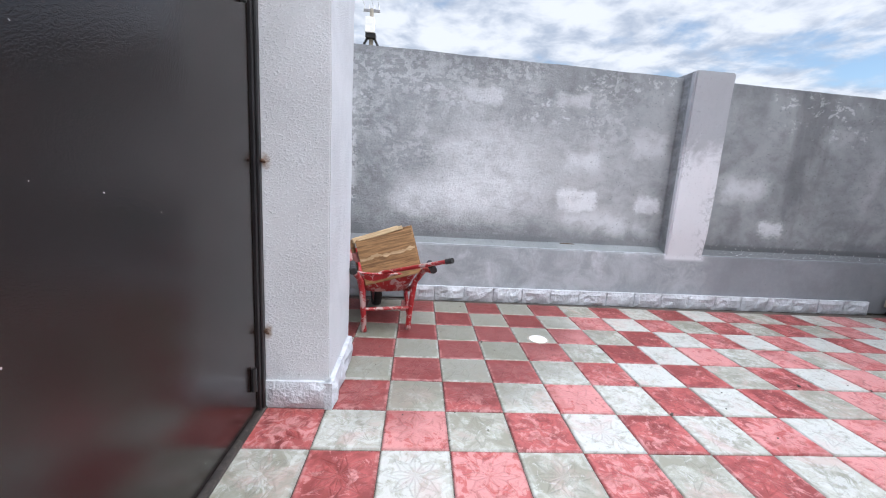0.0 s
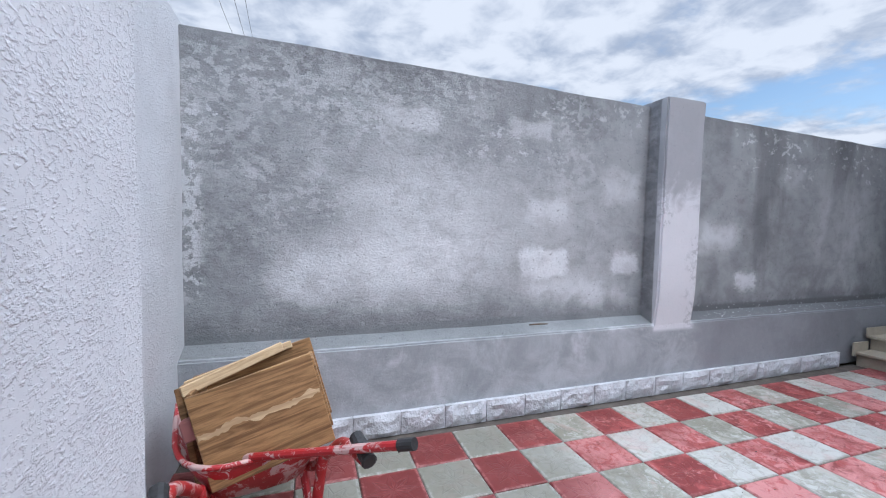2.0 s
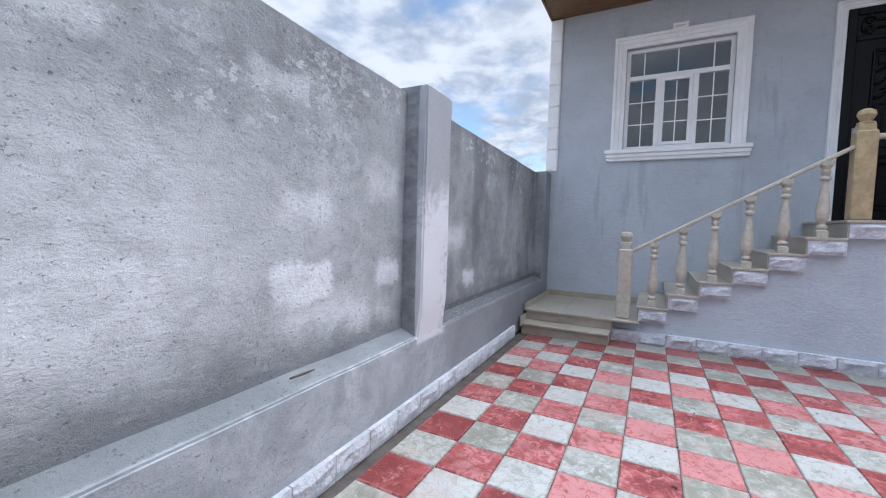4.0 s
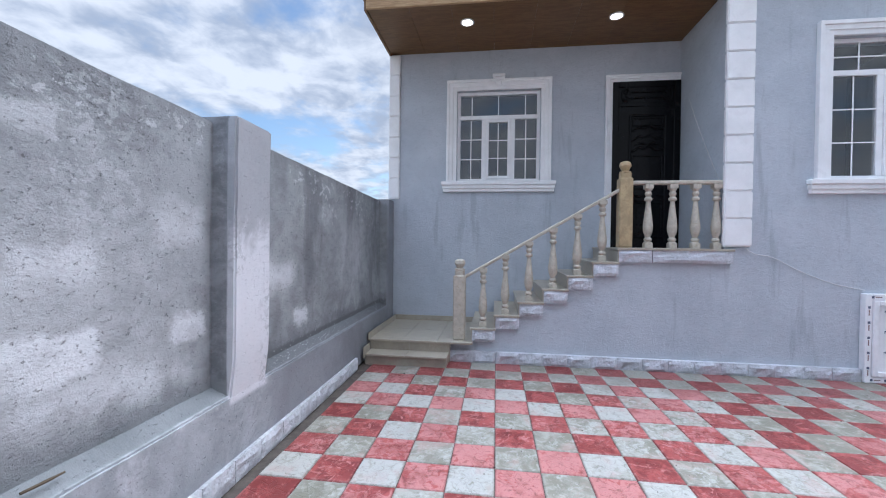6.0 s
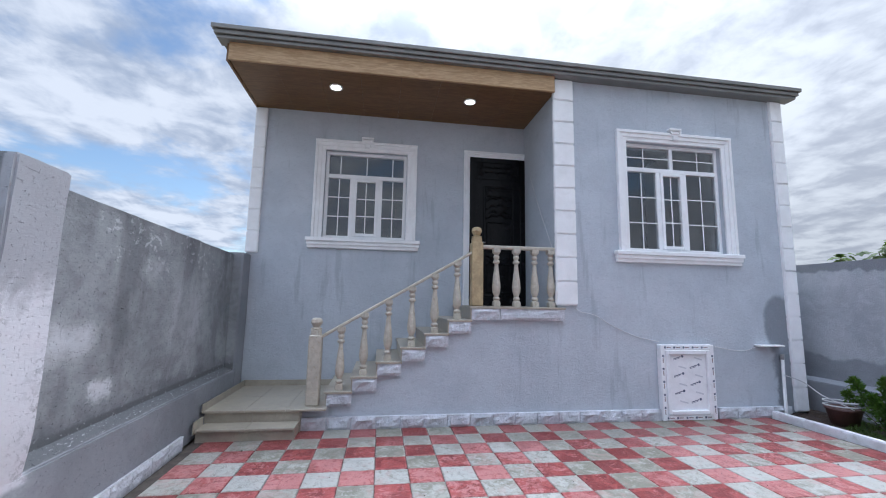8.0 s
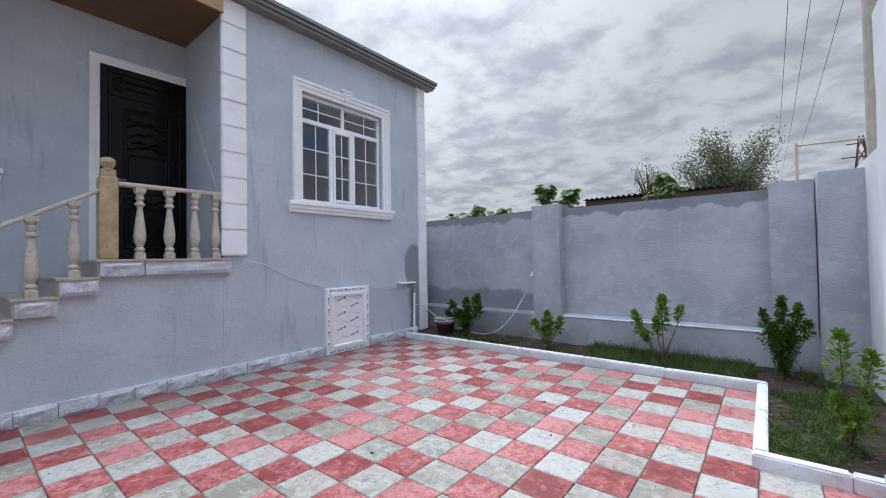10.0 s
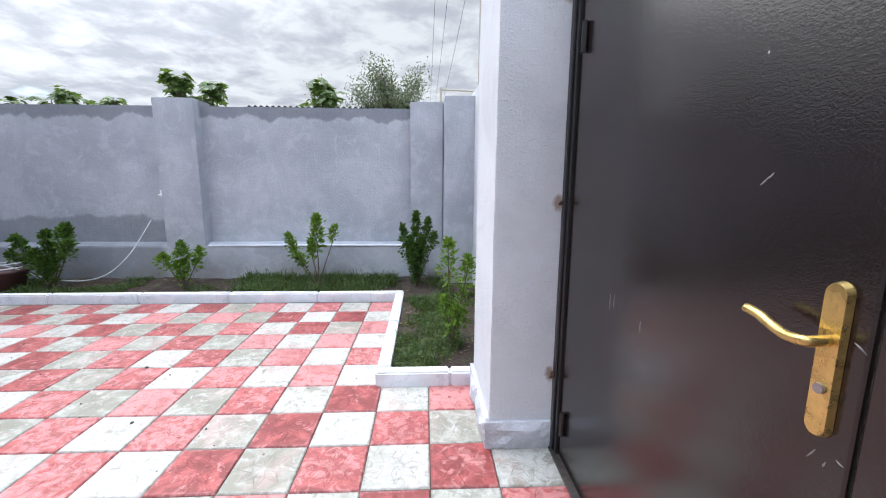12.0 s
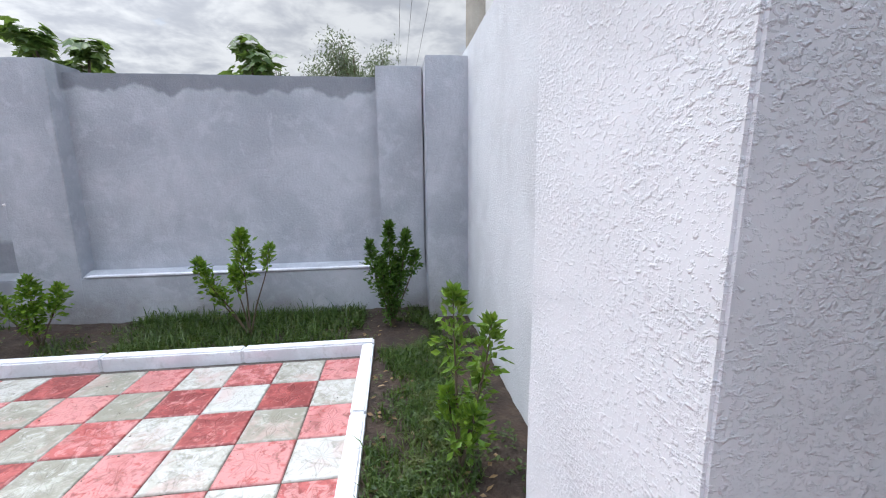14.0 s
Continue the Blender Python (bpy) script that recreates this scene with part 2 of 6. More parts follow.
    # pier sides: darker grey coat, with their shade mixed into the colour
    flank_shade = n.math("MULTIPLY", soft_box(n, x, z, 2.96, 1.6, 0.235, 1.1, 0.01), n.step(yy, 4.335, 4.345))
    col = n.mix(n.math("MULTIPLY", flank_shade, 0.75), col, n.mix(n.step(mottle, 0.4, 0.62), (0.18, 0.19, 0.205), (0.29, 0.30, 0.325)))
    shelf = n.math("MULTIPLY", n.step(n.math("ADD", yy, n.math("MULTIPLY", fine, 0.02)), 4.335, 4.35), n.step(z, 0.70, 0.66))
    top = n.mix(n.step(wide, 0.35, 0.65), (0.21, 0.222, 0.235), (0.285, 0.30, 0.315))
    top = n.mix(n.step(x, 3.1, 3.2), top, (0.15, 0.155, 0.165))
    splash = n.math("MULTIPLY", n.step(x, 3.2, 3.5), n.step(n.noise(n.join(x, n.math("MULTIPLY", y, 2.5), z), 26.0, 4.0, 0.65), 0.61, 0.65))
    top = n.mix(n.math("MULTIPLY", splash, 0.8), top, (0.6, 0.6, 0.62))
    col = n.mix(n.math("MULTIPLY", shelf, 0.92), col, top)
    pits = n.step(n.noise(at, 48.0, 6.0, 0.70), 0.60, 0.67)
    col = n.mix(n.math("MULTIPLY", pits, n.math("SUBTRACT", 0.62, n.math("MULTIPLY", pale, 0.45))), col, (0.115, 0.12, 0.13))
    n.put(b.inputs["Base Color"], col)
    b.inputs["Roughness"].default_value = 0.85
    b.inputs["Specular IOR Level"].default_value = 0.25
    # torn, trowel-dragged coat: rough towards the west, rubbed flatter further on
    torn = n.math("MULTIPLY", n.noise(at, 30.0, 9.0, 0.72, 0.0), 2.2)
    flat_ = n.step(n.math("ADD", x, n.math("MULTIPLY", n.noise(where, 1.5, 3.0), 0.8)), 0.6, 3.6, 1.0, 0.4)
    h = n.math("ADD", n.math("MULTIPLY", torn, n.math("MULTIPLY", flat_, n.math("SUBTRACT", 1.0, n.math("MULTIPLY", pale, 0.55)))), n.math("SUBTRACT", n.math("MULTIPLY", n.noise(where, 110.0, 3.0, 0.7), 0.30), n.math("MULTIPLY", pits, 0.6)))
    n.put(b.inputs["Normal"], n.bump(h, 0.8, 0.009))
    return m


def south_wall_paint():
    m, n, b, where = start("grey_blue_fence_render")
    x, y, z = n.xyz(where)
    wide = n.noise(where, 1.6, 5.0, 0.6, 0.5)
    fine = n.noise(where, 12.0, 5.0, 0.65, 0.4)
    col = n.mix(n.step(wide, 0.3, 0.7), (0.34, 0.36, 0.395), (0.46, 0.48, 0.52))
    col = n.mix(n.math("MULTIPLY", n.step(n.noise(where, 5.5, 6.0, 0.66, 0.5), 0.50, 0.66), 0.4), col, (0.53, 0.55, 0.59))
    col = n.mix(n.math("MULTIPLY", n.step(fine, 0.5, 0.72), 0.2), col, (0.29, 0.305, 0.335))
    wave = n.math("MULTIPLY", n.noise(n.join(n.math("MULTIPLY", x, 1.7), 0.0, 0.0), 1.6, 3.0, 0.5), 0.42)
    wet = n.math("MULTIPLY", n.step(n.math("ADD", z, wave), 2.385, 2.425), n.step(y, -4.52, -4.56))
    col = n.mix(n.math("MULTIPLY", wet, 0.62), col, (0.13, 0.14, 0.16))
    east = n.math("MULTIPLY", n.step(x, 3.45, 3.6), n.step(n.math("ADD", z, n.math("MULTIPLY", n.noise(where, 2.5, 4.0), 0.35)), 1.08, 1.02))
    col = n.mix(n.math("MULTIPLY", east, 0.55), col, (0.14, 0.15, 0.17))
    low = n.math("MULTIPLY", n.step(n.math("ADD", z, n.math("MULTIPLY", fine, 0.25)), 0.5, 0.25), n.step(n.noise(where, 1.2, 4.0), 0.4, 0.6))
    col = n.mix(n.math("MULTIPLY", low, 0.5), col, (0.2, 0.17, 0.145))
    n.put(b.inputs["Base Color"], col)
    b.inputs["Roughness"].default_value = 0.82
    b.inputs["Specular IOR Level"].default_value = 0.25
    h = n.math("ADD", n.math("ADD", n.noise(where, 45.0, 4.0, 0.6, 0.5), n.math("MULTIPLY", fine, 1.3)), n.math("MULTIPLY", n.noise(where, 160.0, 2.0), 0.4))
    n.put(b.inputs["Normal"], n.bump(h, 0.6, 0.010))
    return m


def house_paint():
    m, n, b, where = start("smooth_grey_blue_plaster")
    x, y, z = n.xyz(where)
    wide = n.noise(where, 1.1, 6.0, 0.6, 0.7)
    mid = n.noise(where, 5.0, 6.0, 0.62, 0.9)
    col = n.mix(n.step(wide, 0.3, 0.72), (0.454, 0.495, 0.548), (0.536, 0.577, 0.630))
    col = n.mix(n.math("MULTIPLY", n.step(mid, 0.45, 0.7), 0.3), col, (0.550, 0.583, 0.638))
    trowel = n.noise(n.join(n.math("MULTIPLY", x, 1.4), n.math("MULTIPLY", y, 1.4), n.math("MULTIPLY", z, 3.2)), 7.0, 7.0, 0.7, 1.5)
    col = n.mix(n.math("MULTIPLY", n.step(trowel, 0.5, 0.66), 0.42), col, (0.376, 0.409, 0.463))
    speck = n.noise(where, 60.0, 4.0, 0.7)
    col = n.mix(n.math("MULTIPLY", n.step(speck, 0.55, 0.75), 0.25), col, (0.30, 0.33, 0.375))
    run = n.noise(n.join(n.math("MULTIPLY", x, 6.0), n.math("MULTIPLY", y, 6.0), n.math("MULTIPLY", z, 0.7)), 1.0, 4.0, 0.6)
    col = n.mix(n.math("MULTIPLY", n.step(run, 0.58, 0.70), 0.42), col, (0.30, 0.33, 0.375))
    # damp by the tap
    rr = n.math("ADD", n.math("POWER", n.math("SUBTRACT", y, -3.85), 2.0), n.math("MULTIPLY", n.math("POWER", n.math("SUBTRACT", z, 1.35), 2.0), 0.35))
    tap = n.step(n.math("ADD", rr, n.math("MULTIPLY", n.noise(where, 4.0, 4.0), 0.06)), 0.13, 0.09)
    low = n.math("MULTIPLY", n.step(n.math("ADD", y, n.math("MULTIPLY", mid, 0.3)), -3.5, -3.62), n.step(z, 1.0, 0.9))
    col = n.mix(n.math("MULTIPLY", n.math("MAXIMUM", tap, low), 0.6), col, (0.09, 0.1, 0.12))
    n.put(b.inputs["Base Color"], col)
    b.inputs["Roughness"].default_value = 0.72
    b.inputs["Specular IOR Level"].default_value = 0.3
    h = n.math("ADD", n.math("ADD", n.noise(where, 14.0, 6.0, 0.68, 0.8), n.math("MULTIPLY", trowel, 0.6)), n.math("MULTIPLY", n.noise(where, 130.0, 2.0), 0.3))
    n.put(b.inputs["Normal"], n.bump(h, 0.7, 0.012))
    return m


PITCH, TX, TY = 0.32, 0.0, 2.63     # paving grid: tile size and one corner of it


def tile_paint(name, dark, mid, worn, bleed, single):
    """Cast paving tile: eight-petal star pressed into the face, pigment worn away in places."""
    m, n, b, where = start(name)
    x, y, z = n.xyz(where)
    r = n.add("ShaderNodeObjectInfo").outputs["Random"] if single else n.add("ShaderNodeNewGeometry").outputs["Random Per Island"]
    u = n.math("SUBTRACT", n.math("FLOORED_MODULO", n.math("SUBTRACT", x, TX), PITCH), PITCH / 2)
    v = n.math("SUBTRACT", n.math("FLOORED_MODULO", n.math("SUBTRACT", y, TY), PITCH), PITCH / 2)
    rad = n.math("SQRT", n.math("ADD", n.math("MULTIPLY", u, u), n.math("MULTIPLY", v, v)))
    ang = n.math("ARCTAN2", v, u)
    fold = n.math("SUBTRACT", n.math("FLOORED_MODULO", n.math("ADD", ang, math.pi / 8), math.pi / 4), math.pi / 8)
    px = n.math("MULTIPLY", rad, n.math("COSINE", fold))
    py = n.math("MULTIPLY", rad, n.math("ABSOLUTE", n.math("SINE", fold)))
    rise = n.math("MULTIPLY", px, 0.40)
    fall = n.math("MULTIPLY", n.math("SUBTRACT", 0.135, px), 0.36)
    rim = n.math("MINIMUM", rise, fall)
    inside = n.math("GREATER_THAN", rim, 0.0)
    outline = n.math("MULTIPLY", n.step(n.math("ABSOLUTE", n.math("SUBTRACT", py, rim)), 0.0062, 0.0010), inside)
    spine = n.math("MULTIPLY", n.step(py, 0.0034, 0.0006), n.math("LESS_THAN", px, 0.135))
    line = n.math("MAXIMUM", outline, n.math("MULTIPLY", spine, 0.8))
    edge = n.math("MAXIMUM", n.math("ABSOLUTE", u), n.math("ABSOLUTE", v))
    border = n.step(edge, 0.137, 0.146)
    shift = n.join(n.math("ADD", x, n.math("MULTIPLY", r, 37.0)), n.math("ADD", y, n.math("MULTIPLY", r, 11.0)), n.math("MULTIPLY", r, 5.0))
    cloud = n.noise(shift, 7.0, 5.0, 0.6, 0.7)
    cloud2 = n.noise(shift, 13.0, 5.0, 0.65, 1.2)
    fine = n.noise(where, 95.0, 3.0, 0.7)
    level = n.math("MULTIPLY", n.math("SUBTRACT", r, 0.5), 0.24)
    col = n.mix(n.step(n.math("ADD", cloud, level), 0.34, 0.52), dark, mid)
    col = n.mix(n.math("MULTIPLY", n.step(n.math("ADD", n.math("ADD", cloud2, level), n.math("MULTIPLY", rad, -0.4)), 0.41, 0.53), 0.8), col, worn)
    blot = n.noise(n.join(n.math("ADD", y, n.math("MULTIPLY", r, 23.0)), x, r), 15.0, 6.0, 0.66, 1.0)
    col = n.mix(n.math("MULTIPLY", n.step(n.math("SUBTRACT", blot, n.math("MULTIPLY", level, 0.5)), 0.50, 0.60), 0.5), col, dark)
    # pigment that has bled from tile to tile
    ooze = n.math("MULTIPLY", n.step(n.noise(where, 3.3, 5.0, 0.62, 0.8), 0.50, 0.68), 0.55)
    col = n.mix(ooze, col, bleed)
    # dark smears left by feet and mortar
    smear = n.math("MULTIPLY", n.step(n.noise(shift, 9.0, 6.0, 0.66, 1.6), 0.55, 0.68), n.step(n.math("ADD", n.noise(where, 1.1, 3.0, 0.5), n.math("MULTIPLY", r, 0.22)), 0.52, 0.70))
    col = n.mix(n.math("MULTIPLY", smear, 0.6), col, tuple(0.6 * c for c in dark))
    grime = n.math("MULTIPLY", n.step(n.math("ADD", edge, n.math("MULTIPLY", n.noise(where, 30.0, 3.0), 0.02)), 0.150, 0.166), 0.45)
    col = n.mix(grime, col, tuple(0.6 * c for c in dark))
    # broad damp and dust across many tiles
    broad = n.noise(where, 0.75, 4.0, 0.6, 0.6)
    col = n.mix(n.math("MULTIPLY", n.step(broad, 0.56, 0.72), 0.3), col, dark)
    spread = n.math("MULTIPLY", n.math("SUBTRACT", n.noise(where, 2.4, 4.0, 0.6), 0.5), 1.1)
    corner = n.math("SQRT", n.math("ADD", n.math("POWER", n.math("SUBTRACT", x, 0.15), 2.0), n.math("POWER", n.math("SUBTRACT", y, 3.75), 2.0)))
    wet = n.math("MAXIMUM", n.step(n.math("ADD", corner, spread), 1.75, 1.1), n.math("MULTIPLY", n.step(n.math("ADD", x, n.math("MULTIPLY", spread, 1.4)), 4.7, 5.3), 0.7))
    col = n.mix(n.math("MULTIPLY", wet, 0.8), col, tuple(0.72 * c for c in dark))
    col = n.mix(n.math("MULTIPLY", border, n.math("MULTIPLY", n.step(cloud2, 0.4, 0.65), 0.45)), col, worn)
    col = n.mix(n.math("MULTIPLY", line, n.math("MULTIPLY", n.step(n.noise(shift, 4.0, 2.0), 0.38, 0.62), 0.17)), col, tuple(0.75 * c for c in dark))
    col = n.mix(n.math("MULTIPLY", n.step(fine, 0.5, 0.75), 0.2), col, tuple(0.6 * c for c in mid))
    n.put(b.inputs["Base Color"], col)
    n.put(b.inputs["Roughness"], n.math("ADD", 0.28, n.math("MULTIPLY", cloud2, 0.45)))
    b.inputs["Specular IOR Level"].default_value = 0.45
    h = n.math("SUBTRACT", n.math("ADD", n.math("MULTIPLY", cloud2, 0.25), n.math("MULTIPLY", fine, 0.12)), line)
    n.put(b.inputs["Normal"], n.bump(h, 0.6, 0.004))
    return m


RED = dict(dark=(0.19, 0.030, 0.028), mid=(0.38, 0.085, 0.080), worn=(0.54, 0.25, 0.24), bleed=(0.26, 0.05, 0.045))
PALE = dict(dark=(0.23, 0.222, 0.175), mid=(0.385, 0.378, 0.335), worn=(0.49, 0.492, 0.467), bleed=(0.46, 0.32, 0.29))
M_RED1, M_PALE1 = tile_paint("red_paving", single=True, **RED), tile_paint("pale_paving", single=True, **PALE)
M_RED2, M_PALE2 = tile_paint("red_paving_far", single=False, **RED), tile_paint("pale_paving_far", single=False, **PALE)
M_JOINT = plain("joint_sand", (0.10, 0.085, 0.075), 0.9, var=0.3, scale=9, bump=0.4)
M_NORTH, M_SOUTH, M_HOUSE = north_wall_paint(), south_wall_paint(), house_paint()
RUST = [(-0.615, y, z) for y, zs in ((-0.85, (0.41, 1.28, 2.2)), (2.335, (0.42, 1.27, 2.1))) for z in zs]
M_PIER = roughcast("pale_grey_roughcast", (0.68, 0.70, 0.73), (0.40, 0.42, 0.45), 72.0, 0.0030, 0.8, RUST)
M_SIDE = roughcast("pale_roughcast_fine", (0.62, 0.64, 0.67), (0.40, 0.42, 0.45), 60.0, 0.0025, 0.7)
M_STONE = plain("split_face_stone", (0.56, 0.575, 0.62), 0.8, var=0.2, scale=6, fine=34, bump=0.9, dist=0.016, stain=(0.3, 0.3, 0.3), amount=0.35, by_object=True)
M_WHITE = plain("white_masonry_paint", (0.86, 0.865, 0.875), 0.6, var=0.05, scale=3, fine=60, bump=0.12, stain=(0.7, 0.7, 0.7), amount=0.25)
M_CURB = plain("white_painted_concrete", (0.70, 0.71, 0.75), 0.7, var=0.12, scale=5, fine=70, bump=0.3, stain=(0.38, 0.37, 0.36), amount=0.4)
M_PVC = plain("white_pvc", (0.87, 0.875, 0.885), 0.28, var=0.03, scale=2, bump=0.02, dist=0.001)
M_FILM = plain("white_protective_film", (0.84, 0.845, 0.87), 0.3, var=0.05, scale=9, fine=20, bump=0.25, dist=0.004)
M_INK = plain("dark_blue_print", (0.11, 0.13, 0.20), 0.5, var=0.1)
M_GHOST = plain("faint_grey_print", (0.62, 0.63, 0.68), 0.4, var=0.05)
M_PRINT = plain("faded_red_print", (0.28, 0.2, 0.2), 0.5, var=0.1)
M_BEIGE = plain("beige_stone_tile", (0.40, 0.36, 0.29), 0.35, var=0.12, scale=5, fine=50, bump=0.06, stain=(0.24, 0.21, 0.17), amount=0.35, by_object=True)
M_LIME = plain("cream_limestone", (0.50, 0.46, 0.385), 0.55, var=0.15, scale=14, fine=60, bump=0.15, stain=(0.34, 0.27, 0.17), amount=0.55, by_object=True)
M_LIME2 = plain("ochre_limestone", (0.42, 0.32, 0.18), 0.5, var=0.2, scale=9, fine=50, bump=0.12, stain=(0.28, 0.19, 0.09), amount=0.5)
M_GATE_D = plain("black_frame_paint", (0.012, 0.011, 0.012), 0.35, var=0.3, scale=8, bump=0.15)
M_BRASS = plain("worn_brass", (0.62, 0.45, 0.16), 0.28, 0.9, var=0.2, scale=25, fine=120, bump=0.1, dist=0.001, stain=(0.35, 0.25, 0.1), amount=0.4)
M_STEEL = plain("dull_steel", (0.35, 0.35, 0.36), 0.4, 0.9, var=0.2, scale=20)
M_THRESH = plain("dirty_threshold_steel", (0.06, 0.05, 0.045), 0.6, 0.3, var=0.4, scale=12, bump=0.3, stain=(0.16, 0.14, 0.11), amount=0.5)
M_RUST = plain("rusty_iron", (0.10, 0.05, 0.03), 0.8, 0.2, var=0.4, scale=30, bump=0.4)
M_DOOR = plain("black_enamel_door", (0.004, 0.004, 0.005), 0.22, var=0.3, scale=6, fine=90, bump=0.05, spec=0.18)
M_SOIL = plain("brown_soil", (0.038, 0.024, 0.017), 0.95, var=0.4, scale=7, fine=40, bump=0.9, dist=0.02, stain=(0.085, 0.06, 0.042), amount=0.6)
M_EARTH = plain("dusty_ground", (0.2, 0.175, 0.14), 0.95, var=0.25, scale=0.6, fine=12, bump=0.5, dist=0.02, stain=(0.11, 0.12, 0.06), amount=0.5)
M_GUTTER = plain("grey_metal_trim", (0.22, 0.22, 0.21), 0.4, 0.3, var=0.12, scale=3, bump=0.03)
M_ROOF = plain("grey_roof_sheet", (0.16, 0.15, 0.14), 0.5, 0.3, var=0.2)
# near-black colour stands in for the dimness of the rooms behind the glass
M_DIM_ROOM = plain("dim_room", (0.075, 0.088, 0.10), 0.8, var=0.05)
M_DARK = plain("rusty_corrugated_sheet", (0.05, 0.042, 0.038), 0.7, 0.3, var=0.4, scale=4, bump=0.3)
M_CABLE = plain("white_cable", (0.6, 0.61, 0.62), 0.5, var=0.05)
M_WIRE = plain("black_wire", (0.02, 0.02, 0.02), 0.6, var=0.1)
M_CONC = plain("pole_concrete", (0.36, 0.33, 0.28), 0.85, var=0.15, scale=5)
M_BARK = plain("brown_bark", (0.10, 0.075, 0.05), 0.9, var=0.3, scale=20, bump=0.5)
M_RUBBER = plain("black_rubber", (0.02, 0.02, 0.021), 0.6, var=0.2, scale=30, bump=0.3)
M_POT = plain("brown_plastic_pot", (0.09, 0.045, 0.04), 0.5, var=0.2)


def leafy(name, a, b_, c):
    m, n, b, where = start(name)
    r = n.add("ShaderNodeNewGeometry").outputs["Random Per Island"]
    col = n.mix(r, a, b_)
    col = n.mix(n.math("MULTIPLY", n.step(n.noise(where, 9.0, 3.0), 0.5, 0.7), 0.5), col, c)
    n.put(b.inputs["Base Color"], col)
    b.inputs["Roughness"].default_value = 0.42
    b.inputs["Subsurface Weight"].default_value = 0.0
    b.inputs["Specular IOR Level"].default_value = 0.4
    thin = n.add("ShaderNodeBsdfTranslucent")
    n.put(thin.inputs["Color"], n.mix(0.5, col, (0.2, 0.3, 0.04)))
    both = n.add("ShaderNodeMixShader")
    both.inputs[0].default_value = 0.28
    n.put(both.inputs[1], b.outputs[0])
    n.put(both.inputs[2], thin.outputs[0])
    n.put(m.node_tree.nodes["Material Output"].inputs[0], both.outputs[0])
    return m


M_BUSH = leafy("glossy_shrub_leaf", (0.055, 0.13, 0.012), (0.17, 0.30, 0.025), (0.25, 0.36, 0.05))
M_BUSHD = leafy("dark_shrub_leaf", (0.025, 0.07, 0.012), (0.075, 0.16, 0.02), (0.12, 0.22, 0.035))
M_GRASS = leafy("grass_blade", (0.015, 0.042, 0.007), (0.062, 0.108, 0.016), (0.12, 0.12, 0.04))
M_DRY = leafy("dry_leaf", (0.16, 0.09, 0.045), (0.30, 0.19, 0.10), (0.36, 0.26, 0.15))
M_FIG = leafy("fig_leaf", (0.045, 0.09, 0.02), (0.10, 0.17, 0.04), (0.13, 0.19, 0.05))
M_GREY_LEAF = leafy("silvery_leaf", (0.07, 0.09, 0.06), (0.14, 0.16, 0.115), (0.18, 0.19, 0.145))


def gate_paint():
    m, n, b, where = start("dark_brown_gate_paint")
    wide = n.noise(where, 1.4, 5.0, 0.6, 0.5)
    col = n.mix(n.step(wide, 0.3, 0.7), (0.008, 0.005, 0.0045), (0.015, 0.009, 0.008))
    chip = n.step(n.noise(where, 42.0, 2.0, 0.5), 0.79, 0.80)
    col = n.mix(chip, col, (0.5, 0.5, 0.5))
    n.put(b.inputs["Base Color"], col)
    n.put(b.inputs["Roughness"], n.math("ADD", 0.11, n.math("MULTIPLY", n.noise(where, 2.0, 4.0), 0.09)))
    b.inputs["IOR"].default_value = 1.56
    b.inputs["Specular IOR Level"].default_value = 0.5
    x, y, z = n.xyz(where)
    peel = n.noise(n.join(x, n.math("MULTIPLY", y, 0.7), z), 190.0, 2.0, 0.5, 0.6)
    n.put(b.inputs["Normal"], n.bump(peel, 0.22, 0.0022))
    return m


def wood(name, dark, light, along, ring=14.0, rough=0.5, own=False):
    m, n, b, where = start(name)
    if own:
        where = n.add("ShaderNodeTexCoord").outputs["Object"]
    mp = n.add("ShaderNodeMapping")
    n.put(mp.inputs["Vector"], where)
    mp.inputs["Scale"].default_value = along
    band = n.noise(mp.outputs[0], ring, 5.0, 0.6, 1.4)
    fine = n.noise(mp.outputs[0], ring * 7, 3.0, 0.6)
    col = n.mix(n.step(band, 0.32, 0.66), dark, light)
    col = n.mix(n.math("MULTIPLY", n.step(fine, 0.4, 0.7), 0.35), col, dark)
    n.put(b.inputs["Base Color"], col)
    b.inputs["Roughness"].default_value = rough
    n.put(b.inputs["Normal"], n.bump(fine, 0.2, 0.002))
    return m


def barrow_paint():
    m, n, b, where = start("chipped_red_paint")
    chip = n.math("MAXIMUM", n.step(n.noise(where, 20.0, 6.0, 0.7, 1.0), 0.56, 0.61), n.step(n.noise(where, 6.5, 6.0, 0.65, 0.6), 0.53, 0.57))
    col = n.mix(n.noise(where, 6.0, 4.0), (0.26, 0.008, 0.012), (0.44, 0.018, 0.022))
    col = n.mix(n.math("MULTIPLY", chip, 0.75), col, (0.55, 0.44, 0.42))
    n.put(b.inputs["Base Color"], col)
    b.inputs["Roughness"].default_value = 0.4
    n.put(b.inputs["Normal"], n.bump(chip, 0.3, 0.002))
    return m


def glass():
    m, n, b, where = start("window_glass")
    b.inputs["Base Color"].default_value = (0.86, 0.9, 0.92, 1)
    b.inputs["Transmission Weight"].default_value = 1.0
    b.inputs["Roughness"].default_value = 0.0
    b.inputs["IOR"].default_value = 1.75
    n.put(b.inputs["Normal"], n.bump(n.noise(where, 2.0, 2.0), 0.03, 0.02))
    return m


